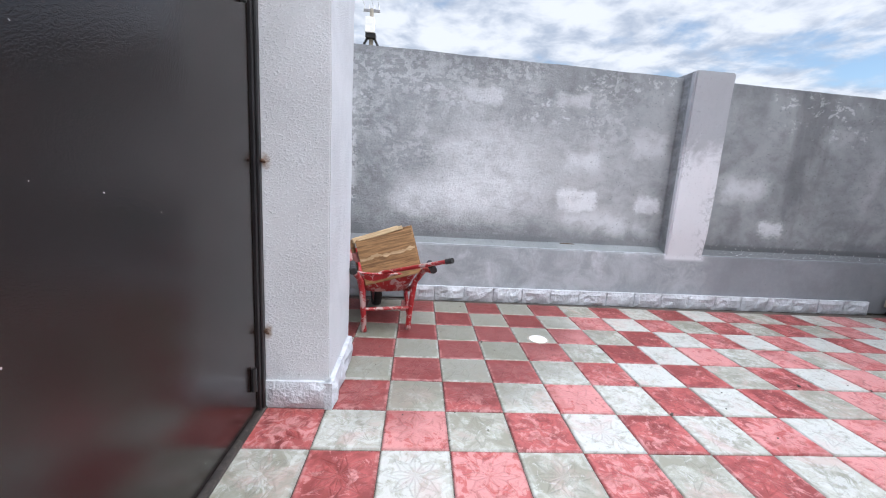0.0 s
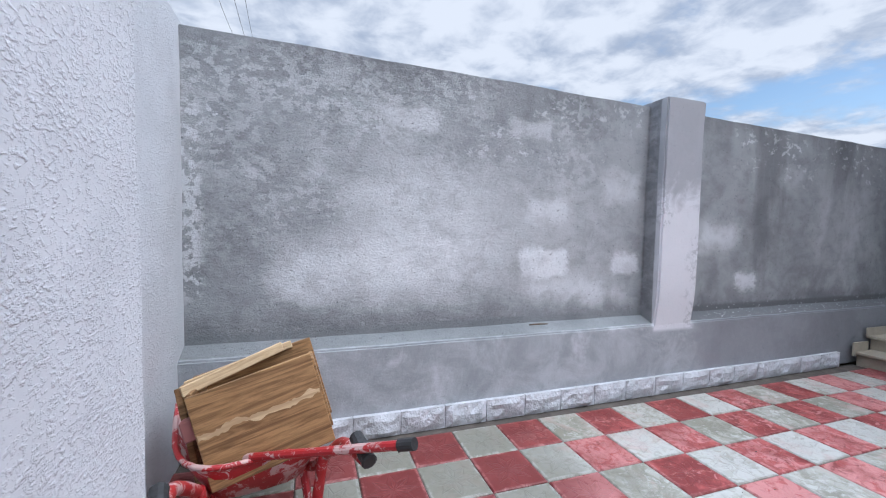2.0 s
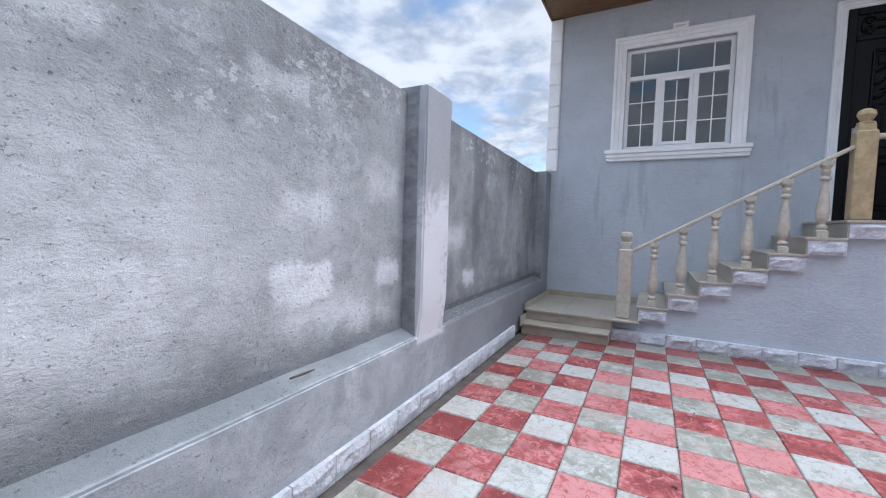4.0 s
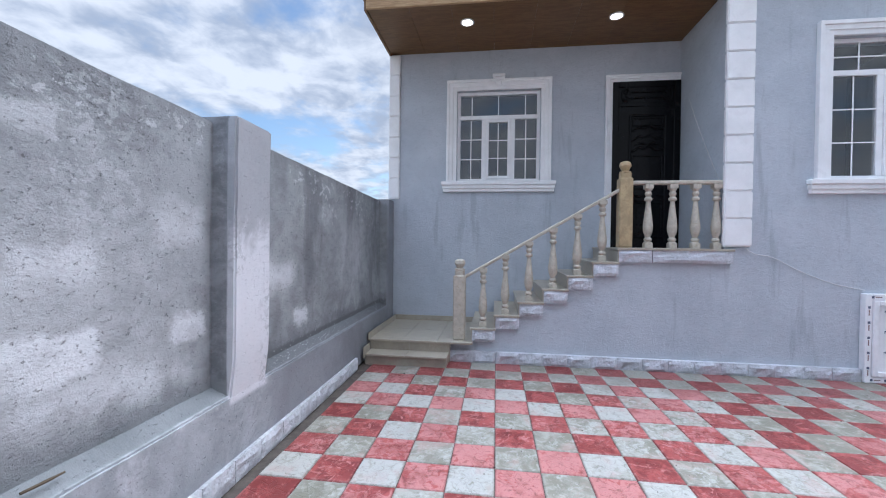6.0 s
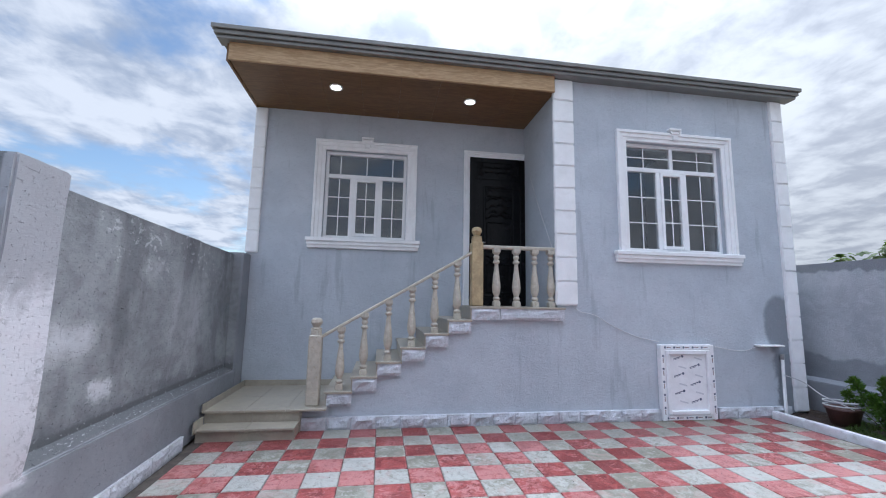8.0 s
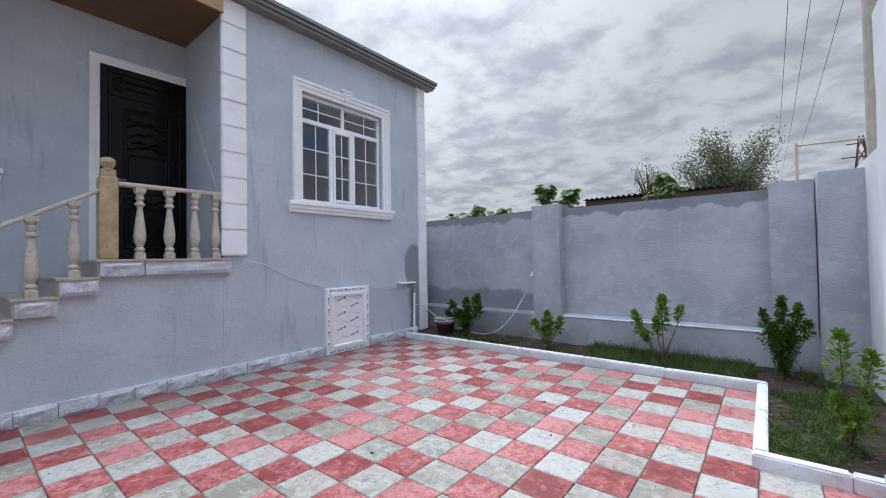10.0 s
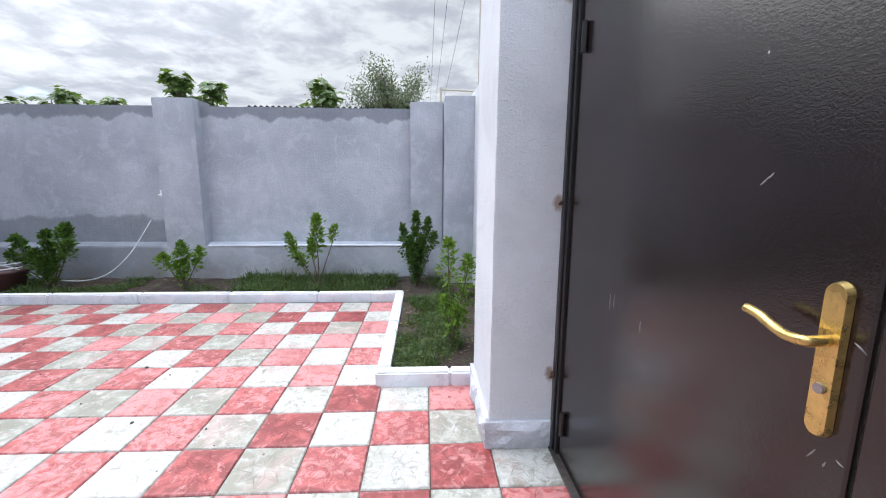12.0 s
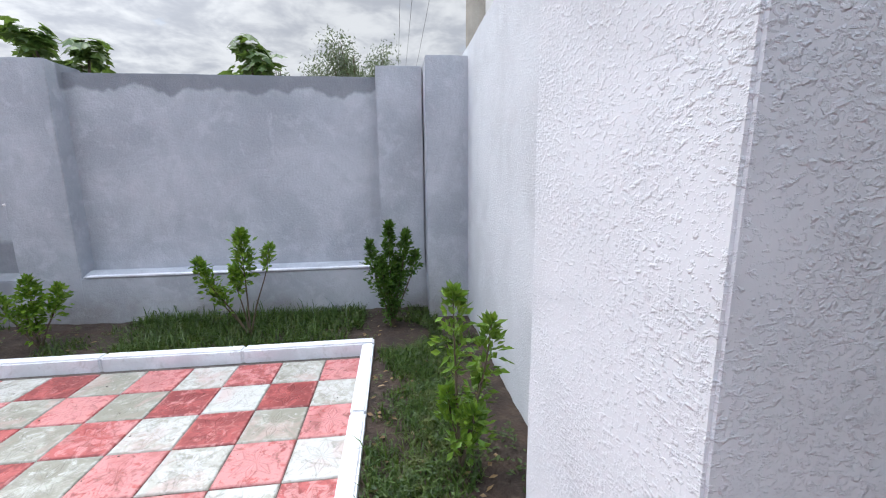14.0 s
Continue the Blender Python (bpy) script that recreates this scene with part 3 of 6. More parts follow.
def glow(name, colour_, strength):
    m, n, b, where = start(name)
    b.inputs["Base Color"].default_value = (0.9, 0.9, 0.85, 1)
    b.inputs["Emission Color"].default_value = (*colour_, 1)
    b.inputs["Emission Strength"].default_value = strength
    return m


M_GATE, M_RB, M_GLASS = gate_paint(), barrow_paint(), glass()
M_LAMP = glow("lit_lamp", (1.0, 0.95, 0.85), 5.0)
M_SOFFIT = wood("brown_soffit_panel", (0.11, 0.054, 0.017), (0.18, 0.095, 0.034), (3.0, 0.35, 3.0), 8.0, 0.45)
M_FASCIA = wood("light_oak_panel", (0.34, 0.21, 0.10), (0.52, 0.36, 0.2), (6.0, 0.7, 6.0), 5.0, 0.5)
M_PLANK = wood("old_pine_board", (0.14, 0.070, 0.026), (0.38, 0.215, 0.092), (0.9, 5.0, 13.0), 3.4, 0.6, True)
M_PLANK2 = wood("fresh_pine_board", (0.40, 0.27, 0.15), (0.62, 0.46, 0.28), (1.0, 6.0, 10.0), 3.0, 0.7, True)


# ---- building helpers ----
def mesh_of(bm, name, material, smooth=False):
    me = bpy.data.meshes.new(name)
    bmesh.ops.recalc_face_normals(bm, faces=bm.faces[:])
    if smooth:
        for f in bm.faces:
            f.smooth = True
    bm.to_mesh(me)
    bm.free()
    if smooth == "arris":
        me.set_sharp_from_angle(angle=radians(18))
    for m in material if isinstance(material, (list, tuple)) else [material]:
        me.materials.append(m)
    return me


def part(name, bm, material, parent=None, label="", smooth=False):
    """One mesh object out of a bmesh, under its thing or part."""
    ob = new(name, mesh_of(bm, name, material, smooth))
    ob.parent = parent
    if label:
        tagged(ob, label)
    return ob


def share(name, me, parent, m):
    """One more object on the mesh me."""
    ob = new(name, me)
    ob.parent = parent
    ob.matrix_basis = m
    return ob


def thing(name, label, category, m=None, group="", kind=""):
    ob = new(name)
    ob.empty_display_size = 0.1
    if m is not None:
        ob.matrix_basis = m
    return tagged(ob, label, category, group, kind)


def block(bm, x0, x1, y0, y1, z0, z1, bevel=0.0, seg=1):
    r = bmesh.ops.create_cube(bm, size=1.0)
    for v in r["verts"]:
        v.co = Vector((x0 + (v.co.x + 0.5) * (x1 - x0), y0 + (v.co.y + 0.5) * (y1 - y0), z0 + (v.co.z + 0.5) * (z1 - z0)))
    if bevel:
        edges = list({e for v in r["verts"] for e in v.link_edges})
        return bmesh.ops.bevel(bm, geom=edges, offset=bevel, segments=seg, affect="EDGES")["verts"]
    return r["verts"]


def box(x0, x1, y0, y1, z0, z1, bevel=0.0, seg=1):
    bm = bmesh.new()
    block(bm, x0, x1, y0, y1, z0, z1, bevel, seg)
    return bm


def lathe(profile, sides=16, closed=True):
    """A turned body round z from (radius, height) pairs."""
    bm = bmesh.new()
    rings = []
    for r, z in profile:
        rings.append([bm.verts.new((r * math.cos(2 * math.pi * i / sides), r * math.sin(2 * math.pi * i / sides), z)) for i in range(sides)])
    for a, b in zip(rings, rings[1:]):
        for i in range(sides):
            bm.faces.new((a[i], a[(i + 1) % sides], b[(i + 1) % sides], b[i]))
    if closed:
        bm.faces.new(rings[0][::-1])
        bm.faces.new(rings[-1])
    return bm


def pipe_into(bm, points, radius, sides=8):
    """A round bar through the points."""
    points = [Vector(p) for p in points]
    radii = radius if isinstance(radius, (list, tuple)) else [radius] * len(points)
    rings, up = [], Vector((0.13, 0.21, 0.97))
    for i, p in enumerate(points):
        t = (points[min(i + 1, len(points) - 1)] - points[max(i - 1, 0)]).normalized()
        if abs(t.dot(up)) > 0.95:
            up = Vector((0.97, 0.1, 0.2))
        a = t.cross(up).normalized()
        b = t.cross(a).normalized()
        rings.append([bm.verts.new(p + radii[i] * (math.cos(2 * math.pi * k / sides) * a + math.sin(2 * math.pi * k / sides) * b)) for k in range(sides)])
    for a, b in zip(rings, rings[1:]):
        for k in range(sides):
            bm.faces.new((a[k], a[(k + 1) % sides], b[(k + 1) % sides], b[k]))
    bm.faces.new(rings[0][::-1])
    bm.faces.new(rings[-1])


def pipe(points, radius, sides=8):
    bm = bmesh.new()
    pipe_into(bm, points, radius, sides)
    return bm


def curve_points(pts, n=8):
    """Points of a smooth line through pts."""
    pts = [Vector(p) for p in pts]
    out_ = []
    for i in range(len(pts) - 1):
        p0, p1, p2, p3 = pts[max(i - 1, 0)], pts[i], pts[i + 1], pts[min(i + 2, len(pts) - 1)]
        for k in range(n):
            t = k / n
            out_.append(0.5 * (2 * p1 + (p2 - p0) * t + (2 * p0 - 5 * p1 + 4 * p2 - p3) * t * t + (3 * p1 - p0 - 3 * p2 + p3) * t ** 3))
    return out_ + [pts[-1]]


def holed_wall(bm, x0, x1, y0, y1, z0, z1, holes):
    """A wall slab that faces along x, with openings (ya, yb, za, zb) right through it."""
    ys = sorted({y0, y1, *(h[i] for h in holes for i in (0, 1))})
    zs = sorted({z0, z1, *(h[i] for h in holes for i in (2, 3))})
    vs = {}

    def v(x, y, z):
        key = (round(x, 4), round(y, 4), round(z, 4))
        if key not in vs:
            vs[key] = bm.verts.new(key)
        return vs[key]

    def solid(i, j):
        if not (0 <= i < len(ys) - 1 and 0 <= j < len(zs) - 1):
            return False
        cy, cz = (ys[i] + ys[i + 1]) / 2, (zs[j] + zs[j + 1]) / 2
        return not any(h[0] < cy < h[1] and h[2] < cz < h[3] for h in holes)

    for i in range(len(ys) - 1):
        for j in range(len(zs) - 1):
            if not solid(i, j):
                continue
            a, b, c, d = ys[i], ys[i + 1], zs[j], zs[j + 1]
            bm.faces.new((v(x0, a, c), v(x0, a, d), v(x0, b, d), v(x0, b, c)))
            bm.faces.new((v(x1, a, c), v(x1, b, c), v(x1, b, d), v(x1, a, d)))
            if not solid(i - 1, j):
                bm.faces.new((v(x0, a, c), v(x1, a, c), v(x1, a, d), v(x0, a, d)))
            if not solid(i + 1, j):
                bm.faces.new((v(x0, b, c), v(x0, b, d), v(x1, b, d), v(x1, b, c)))
            if not solid(i, j - 1):
                bm.faces.new((v(x0, a, c), v(x0, b, c), v(x1, b, c), v(x1, a, c)))
            if not solid(i, j + 1):
                bm.faces.new((v(x0, a, d), v(x1, a, d), v(x1, b, d), v(x0, b, d)))


def rough_block(bm, x0, x1, y0, y1, z0, z1, step=0.12, wobble=0.006, slope=0.0, soft=0.012):
    """A plastered mass: worn arrises and a hand-made, slightly uneven surface. slope: fall of the top along x."""
    before = set(bm.verts)
    block(bm, x0, x1, y0, y1, z0, z1, soft, 2)
    for axis, lo, hi in ((0, x0, x1), (1, y0, y1), (2, z0, z1)):
        cuts = int((hi - lo) / step)
        for k in range(1, cuts + 1):
            p = lo + (hi - lo) * k / (cuts + 1)
            co, no = Vector((0, 0, 0)), Vector((0, 0, 0))
            co[axis], no[axis] = p, 1.0
            fresh = [v for v in bm.verts if v not in before]
            geom = fresh + [e for e in bm.edges if e.verts[0] not in before] + [f for f in bm.faces if f.verts[0] not in before]
            bmesh.ops.bisect_plane(bm, geom=geom, plane_co=co, plane_no=no)
    for v in bm.verts:
        if v in before:
            continue
        f = (v.co.z - z0) / max(0.01, z1 - z0)
        v.co.z -= slope * (v.co.x - x0) * f
        d = noise.noise_vector(v.co * 2.3) * wobble + noise.noise_vector(v.co * 9.0) * wobble * 0.5
        v.co += d if v.co.z > z0 + 0.01 else Vector((d.x, d.y, 0))


def split_stone(length, height, depth, seed):
    """A rock-faced stone: flat back at y = depth, broken face towards -y, lying from x = 0 to length."""
    bm = bmesh.new()
    nx, nz = 7, 4
    grid = []
    for i in range(nx + 1):
        row = []
        for k in range(nz + 1):
            x, z = length * i / nx, height * k / nz
            rim = min(i, nx - i, k, nz - k)
            p = Vector((x * 7 + seed * 3.7, z * 11, seed))
            y = 0.018 if rim == 0 else (0.004 + 0.024 * noise.noise(p) + 0.012 * noise.noise(p * 2.7))
            row.append(bm.verts.new((x + (0.0025 if i == 0 else -0.0025 if i == nx else 0), y, z)))
        grid.append(row)
    for i in range(nx):
        for k in range(nz):
            bm.faces.new((grid[i][k], grid[i + 1][k], grid[i + 1][k + 1], grid[i][k + 1]))
    rim = [grid[i][0] for i in range(nx)] + [grid[nx][k] for k in range(nz)] + [grid[i][nz] for i in range(nx, 0, -1)] + [grid[0][k] for k in range(nz, 0, -1)]
    rear = [bm.verts.new((v.co.x, depth, v.co.z)) for v in rim]
    for i in range(len(rim)):
        j = (i + 1) % len(rim)
        bm.faces.new((rim[i], rear[i], rear[j], rim[j]))
    bm.faces.new(rear)
    return bm


STONES = [mesh_of(split_stone(0.304, 0.15, 0.06, k), "stone", M_STONE) for k in range(5)]
HSTONES = [mesh_of(split_stone(0.310, 0.155, 0.075, k + 7), "stone", M_STONE) for k in range(5)]


# ---- ground and walls of the yard ----
bm = bmesh.new()
bmesh.ops.create_grid(bm, x_segments=40, y_segments=40, size=900.0)
for v in bm.verts:
    v.co.z = -0.045
tagged(part("ground", bm, M_EARTH), "dusty bare ground that reaches the horizon", "ground", kind="structure")

floor = tagged(part("floor", box(-0.80, 5.80, -3.53, 4.36, -0.04, -0.010), M_JOINT), "yard floor paved with red and pale star tiles", "floor", kind="structure")

wall_north = tagged(new("wall_north"), "grey rendered boundary wall with pale efflorescence patches and a ledge", "wall", kind="structure")
wall_north.matrix_basis = pose(0, 4.275, 0, 0, 0, 0.69)
bm = bmesh.new()
rough_block(bm, -0.90, 7.08, 0.172, 0.40, 0.5, 2.44, 0.16, 0.007, 0.0205)
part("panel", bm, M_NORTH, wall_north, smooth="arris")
bm = bmesh.new()
rough_block(bm, -0.88, 7.08, 0.035, 0.30, 0.0, 0.575, 0.16, 0.005)
for v in bm.verts:
    if v.co.z > 0.5 and v.co.y > 0.12:
        v.co.z += 0.05
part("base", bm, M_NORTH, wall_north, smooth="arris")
bm = bmesh.new()
rough_block(bm, 2.745, 3.16, 0.004, 0.44, 0.2, 2.40, 0.09, 0.006, 0.0, 0.014)
for v in bm.verts:
    if v.co.y < 0.12:
        v.co.y += 0.042 * min(1.0, max(0.0, (0.80 - v.co.z) / 0.30))
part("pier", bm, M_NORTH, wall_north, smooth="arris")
bm = bmesh.new()
rough_block(bm, 6.74, 7.09, 0.030, 0.42, 0.27, 2.31, 0.13, 0.006, 0, 0.005)
part("pier", bm, M_NORTH, wall_north, smooth="arris")
for k in range(-1, 16):
    x = 0.33 + 0.304 * k
    share("stone", STONES[k % 5], wall_north, pose(x, -0.012, -0.005))

wall_west = tagged(new("wall_west"), "pale roughcast boundary wall beside the gate", "wall", kind="structure")
bm = bmesh.new()
rough_block(bm, -0.86, -0.61, 2.7, 4.72, -0.04, 2.47, 0.16, 0.006)
part("panel", bm, M_SIDE, wall_west, smooth="arris")
bm = bmesh.new()
rough_block(bm, -0.86, -0.61, -4.75, -1.3, -0.04, 2.52, 0.16, 0.006)
part("panel", bm, M_SIDE, wall_west, smooth="arris")

wall_south = tagged(new("wall_south"), "grey-blue rendered boundary wall with damp dark upper edge and a ledge", "wall", kind="structure")
SY = -4.42
bm = bmesh.new()
rough_block(bm, -0.8, 7.6, SY - 0.40, SY - 0.18, 0.3, 2.34, 0.16, 0.006)
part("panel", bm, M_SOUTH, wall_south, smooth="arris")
bm = bmesh.new()
rough_block(bm, -0.78, 7.6, SY - 0.34, SY, -0.04, 0.50, 0.16, 0.006)
for v in bm.verts:
    if v.co.z > 0.4 and v.co.y < SY - 0.10:
        v.co.z += 0.04
part("base", bm, M_SOUTH, wall_south, smooth="arris")
for x0, x1, y1, z1 in ((2.96, 3.47, SY + 0.004, 2.41), (-0.22, 0.21, SY + 0.004, 2.40), (-0.70, -0.23, SY + 0.26, 2.43)):
    bm = bmesh.new()
    rough_block(bm, x0, x1, SY - 0.42, y1, 0.2 if z1 != 2.43 else -0.03, z1, 0.13, 0.006, 0, 0.007)
    part("pier", bm, M_SOUTH, wall_south, smooth="arris")
bm = box(2.92, 0.24, SY - 0.165, SY + 0.008, 0.505, 0.517)
part("ledge_paint", bm, M_CURB, wall_south, "white painted strip")

# gate piers with split-stone skirting
def gate_pier(y0, y1, front):
    pier = tagged(new("gate_pier"), "pale roughcast gate pier with split-stone skirting", "gate pier", "gate piers")
    b_ = bmesh.new()
    rough_block(b_, -0.70, -0.31, y0, y1, -0.03, 3.0, 0.13, 0.006, 0, 0.006)
    part("shaft", b_, M_PIER, pier, smooth="arris")
    if front < 0:
        share("stone", STONES[1], pier, pose(-0.635, y0 - 0.035, 0.0) @ Matrix.Diagonal((1.12, 1, 1, 1)))
        for k in range(2):
            share("stone", STONES[2 + k], pier, pose(-0.268, y0 - 0.03 + 0.32 * k, 0.0, 0, 0, 90) @ Matrix.Diagonal((1.05, 1, 1, 1)))
    else:
        share("stone", STONES[3], pier, pose(-0.29, y1 + 0.035, 0.0, 0, 0, 180) @ Matrix.Diagonal((1.15, 1, 1, 1)))
        for k in range(2):
            share("stone", STONES[k], pier, pose(-0.268, y1 - 0.68 + 0.35 * k, 0.0, 0, 0, 90) @ Matrix.Diagonal((1.14, 1, 1, 1)))
    return pier


gate_pier(2.325, 2.95, -1)
gate_pier(-1.515, -0.848, 1)

# ---- gate ----
gate = thing("gate", "dark brown glossy steel gate with closed leaves and bars on top", "gate")
GX = -0.65
leaf = part("wicket_leaf", box(GX - 0.03, GX, -0.764, 0.508, 0.02, 2.18, 0.004), M_GATE, gate)
leaf2 = part("wide_leaf", box(GX - 0.03, GX, 0.517, 2.255, 0.02, 2.18, 0.004), M_GATE, gate)
for y0, y1 in ((-0.842, -0.80), (2.285, 2.322)):
    part("frame_post", box(GX - 0.05, GX + 0.022, y0, y1, 0.0, 2.75, 0.005), M_GATE_D, gate)
for y0, y1 in ((-0.797, -0.768), (2.258, 2.282)):
    part("inner_post", box(GX - 0.04, GX + 0.012, y0, y1, 0.0, 2.75, 0.003), M_GATE_D, gate)
part("top_rail", box(GX - 0.035, GX + 0.01, -0.76, 2.25, 2.62, 2.66, 0.004), M_GATE_D, gate)
bar = mesh_of(pipe([(0, 0, 2.18), (0, 0, 2.62)], 0.009, 8), "bar", M_GATE_D)
for k in range(24):
    share("bar", bar, gate, pose(GX - 0.015, -0.66 + 0.12 * k, 0))
part("threshold", box(GX - 0.06, GX + 0.03, -0.84, 2.32, -0.03, 0.012, 0.004), M_THRESH, gate, "dirty steel threshold strip")
tie = mesh_of(pipe([(0, 0, 0), (0.01, 0.035, 0.004), (0.03, 0.05, -0.004)], [0.012, 0.010, 0.006], 8), "tie", M_RUST)
for y, s, zs in ((-0.865, 1, (0.41, 1.28, 2.2)), (2.352, -1, (0.42, 1.27, 2.1))):
    for z in zs:
        o = share("tie", tie, gate, pose(GX + 0.018, y + 0.012 * s, z) @ Matrix.Diagonal((0.9, 0.9 * s, 0.9, 1)))
hinge = mesh_of(pipe([(0, 0, -0.06), (0, 0, 0.06)], 0.013, 10), "hinge", M_GATE_D)
for y in (-0.70, 2.19):
    for z in (0.22, 1.97):
        share("hinge", hinge, leaf if y < 0 else leaf2, pose(GX + 0.012, y, z))
# handle
bm = bmesh.new()
pts = []
for k in range(24):
    a = 2 * math.pi * k / 24
    pts.append((0.021 * math.cos(a), 0.021 * math.sin(a) + (0.115 if math.sin(a) > 0 else -0.115)))
low, high = [bm.verts.new((0, y, z)) for y, z in pts], [bm.verts.new((0.012, 0.86 * y, 0.97 * z)) for y, z in pts]
for k in range(24):
    j = (k + 1) % 24
    bm.faces.new((low[k], low[j], high[j], high[k]))
bm.faces.new(high)
bm.faces.new(low[::-1])
lock_plate = part("lock_plate", bm, M_BRASS, leaf, "worn brass lock plate")
lock_plate.matrix_basis = pose(GX + 0.001, 0.457, 1.088)
grip_line = curve_points([(0.01, 0, 0.036), (0.05, 0, 0.036), (0.055, -0.03, 0.034), (0.052, -0.06, 0.038), (0.05, -0.09, 0.047), (0.05, -0.112, 0.051), (0.05, -0.128, 0.052)], 6)
lever = part("lever", pipe(grip_line, [0.010] * 8 + [0.0095] * (len(grip_line) - 9) + [0.006], 10), M_BRASS, leaf, "curved brass lever handle", smooth=True)
lever.matrix_basis = pose(GX + 0.001, 0.457, 1.088)
bm = pipe([(0.012, 0, -0.035), (0.018, 0, -0.035)], 0.009, 14)
key = part("keyhole", bm, M_STEEL, leaf)
key.matrix_basis = pose(GX, 0.457, 1.075)
part("bolt", pipe([(GX + 0.02, 0.515, 1.345), (GX + 0.02, 0.80, 1.345)], 0.006, 10), M_STEEL, leaf2, "sliding steel bolt")
for y, z, dy, dz in ((0.285, 1.392, -0.020, -0.018), (0.294, 1.398, -0.010, -0.010), (-0.33, 0.98, 0.004, -0.06), (-0.30, 0.985, 0.002, -0.05), (0.455, 0.925, -0.012, -0.022), (0.475, 0.915, -0.004, -0.012), (0.49, 0.93, 0.012, -0.004), (0.505, 1.12, -0.02, 0.012), (-0.12, 0.95, 0.003, -0.035)):
    part("scratch", pipe([(GX - 0.0002, y, z), (GX + 0.0004, y + dy * 0.5, z + dz * 0.6), (GX - 0.0002, y + dy, z + dz)], [0.0006, 0.0016, 0.0006], 6), M_STEEL, leaf)
part("bolt_guard", box(GX, GX + 0.03, 0.545, 0.73, 1.33, 1.36, 0.006), M_GATE_D, leaf2)

# ---- house ----
house = thing("house", "single-storey grey-blue plastered house with white quoins and a recessed porch", "house")
HX, RX, RY = 5.80, 7.10, -0.19       # front wall, porch back wall, porch side wall
W1 = (1.945, 3.322, 2.64, 4.155)
W2 = (-3.01, -1.355, 2.43, 4.155)
DOOR = (RY, 0.827, 1.57, 4.20)
bm = bmesh.new()
holed_wall(bm, HX, HX + 0.3, -4.18, RY, -0.04, 5.12, [W2])
part("wall", bm, M_HOUSE, house)
bm = bmesh.new()
holed_wall(bm, RX, RX + 0.3, RY - 0.02, 4.47, -0.04, 5.12, [W1])
part("wall", bm, M_HOUSE, house)
for q in ((HX + 0.3, RX, RY - 0.3, RY), (HX + 0.3, 12.0, -4.18, -3.9), (RX + 0.3, 12.0, 4.19, 4.47), (12.0, 12.3, -4.18, 4.47)):
    part("wall", box(*q, -0.04, 5.12), M_HOUSE, house)
part("wall", box(RX + 0.001, RX + 0.3, 4.472, 4.9, -0.04, 2.26), M_HOUSE, house)
# made-up interior: floors, cross wall and ceiling, darkened to pass for unlit rooms
bm = box(RX + 0.3, 12.0, RY - 0.3, 4.19, 1.45, 1.56)
block(bm, HX + 0.3, 12.0, -3.9, RY - 0.32, 1.45, 1.56)
block(bm, 8.9, 9.0, -3.9, 4.19, 1.56, 5.0)
part("inner_floor", bm, M_DIM_ROOM, house)
part("ceiling", box(HX + 0.3, 12.0, -3.9, 4.19, 4.95, 5.05), M_DIM_ROOM, house)
part("roof", box(5.66, 12.5, -4.34, 4.62, 5.125, 5.20, 0.01), M_ROOF, house)
# gutter with a stepped profile
for name, x0, z0, z1 in (("gutter_moulding", 5.63, 5.05, 5.10), ("gutter", 5.60, 5.10, 5.16), ("gutter_lip", 5.57, 5.16, 5.225)):
    part(name, box(x0, 5.82, -4.36 - (5.63 - x0), 4.60 + (5.63 - x0), z0, z1 - 0.003, 0.006), M_GUTTER, house)
part("fascia", box(5.70, 5.74, RY + 0.02, 4.46, 4.80, 5.05, 0.004), M_FASCIA, house, "light oak-effect fascia board")
for k in range(8):
    y0 = RY + 0.002 + k * (4.46 - RY) / 8
    part("soffit_panel", box(5.74, RX - 0.002, y0, y0 + (4.46 - RY) / 8 - 0.003, 4.815, 4.835), M_SOFFIT, house, "brown wood-effect ceiling panel")
part("end_board", box(5.74, RX, 4.46, 4.50, 4.80, 5.05, 0.004), M_SOFFIT, house)
ring = mesh_of(lathe([(0.078, 0.0), (0.098, 0.0), (0.098, 0.012), (0.078, 0.018)], 28, False), "rim", M_WHITE, True)
disc = mesh_of(lathe([(0.001, 0.006), (0.080, 0.006), (0.080, 0.014), (0.001, 0.014)], 28), "lens", M_LAMP)
for x, y in ((6.19, 3.10), (6.25, 1.02)):
    lamp = thing("ceiling_lamp", "round lit recessed ceiling lamp in the porch soffit", "ceiling lamp", pose(x, y, 4.795), "porch ceiling lamps")
    share("rim", ring, lamp, pose(0, 0, 0))
    share("lens", disc, lamp, pose(0, 0, -0.004))


def quoins(x, y0, y1, z0, z1, count, side):
    h = (z1 - z0) / count
    for k in range(count):
        b_ = bmesh.new()
        block(b_, x - 0.045, x + 0.02, y0, y1, z0 + k * h + 0.006, z0 + (k + 1) * h - 0.006, 0.012, 2)
        if side:
            a0, a1 = (y1 - 0.01, y1 + 0.02) if side > 0 else (y0 - 0.02, y0 + 0.01)
            block(b_, x - 0.03, x + 0.2, a0, a1, z0 + k * h + 0.006, z0 + (k + 1) * h - 0.006, 0.006)
        part("quoin", b_, M_WHITE, house)
    part("quoin_backing", box(x - 0.022, x - 0.002, y0 + 0.006, y1 - 0.006, z0, z1), M_WHITE, house)


quoins(HX, -0.49, -0.165, 1.60, 5.05, 10, 0)
quoins(HX, -4.20, -3.98, 0.06, 5.05, 14, -1)
quoins(RX, 4.30, 4.47, 2.35, 4.80, 7, 1)


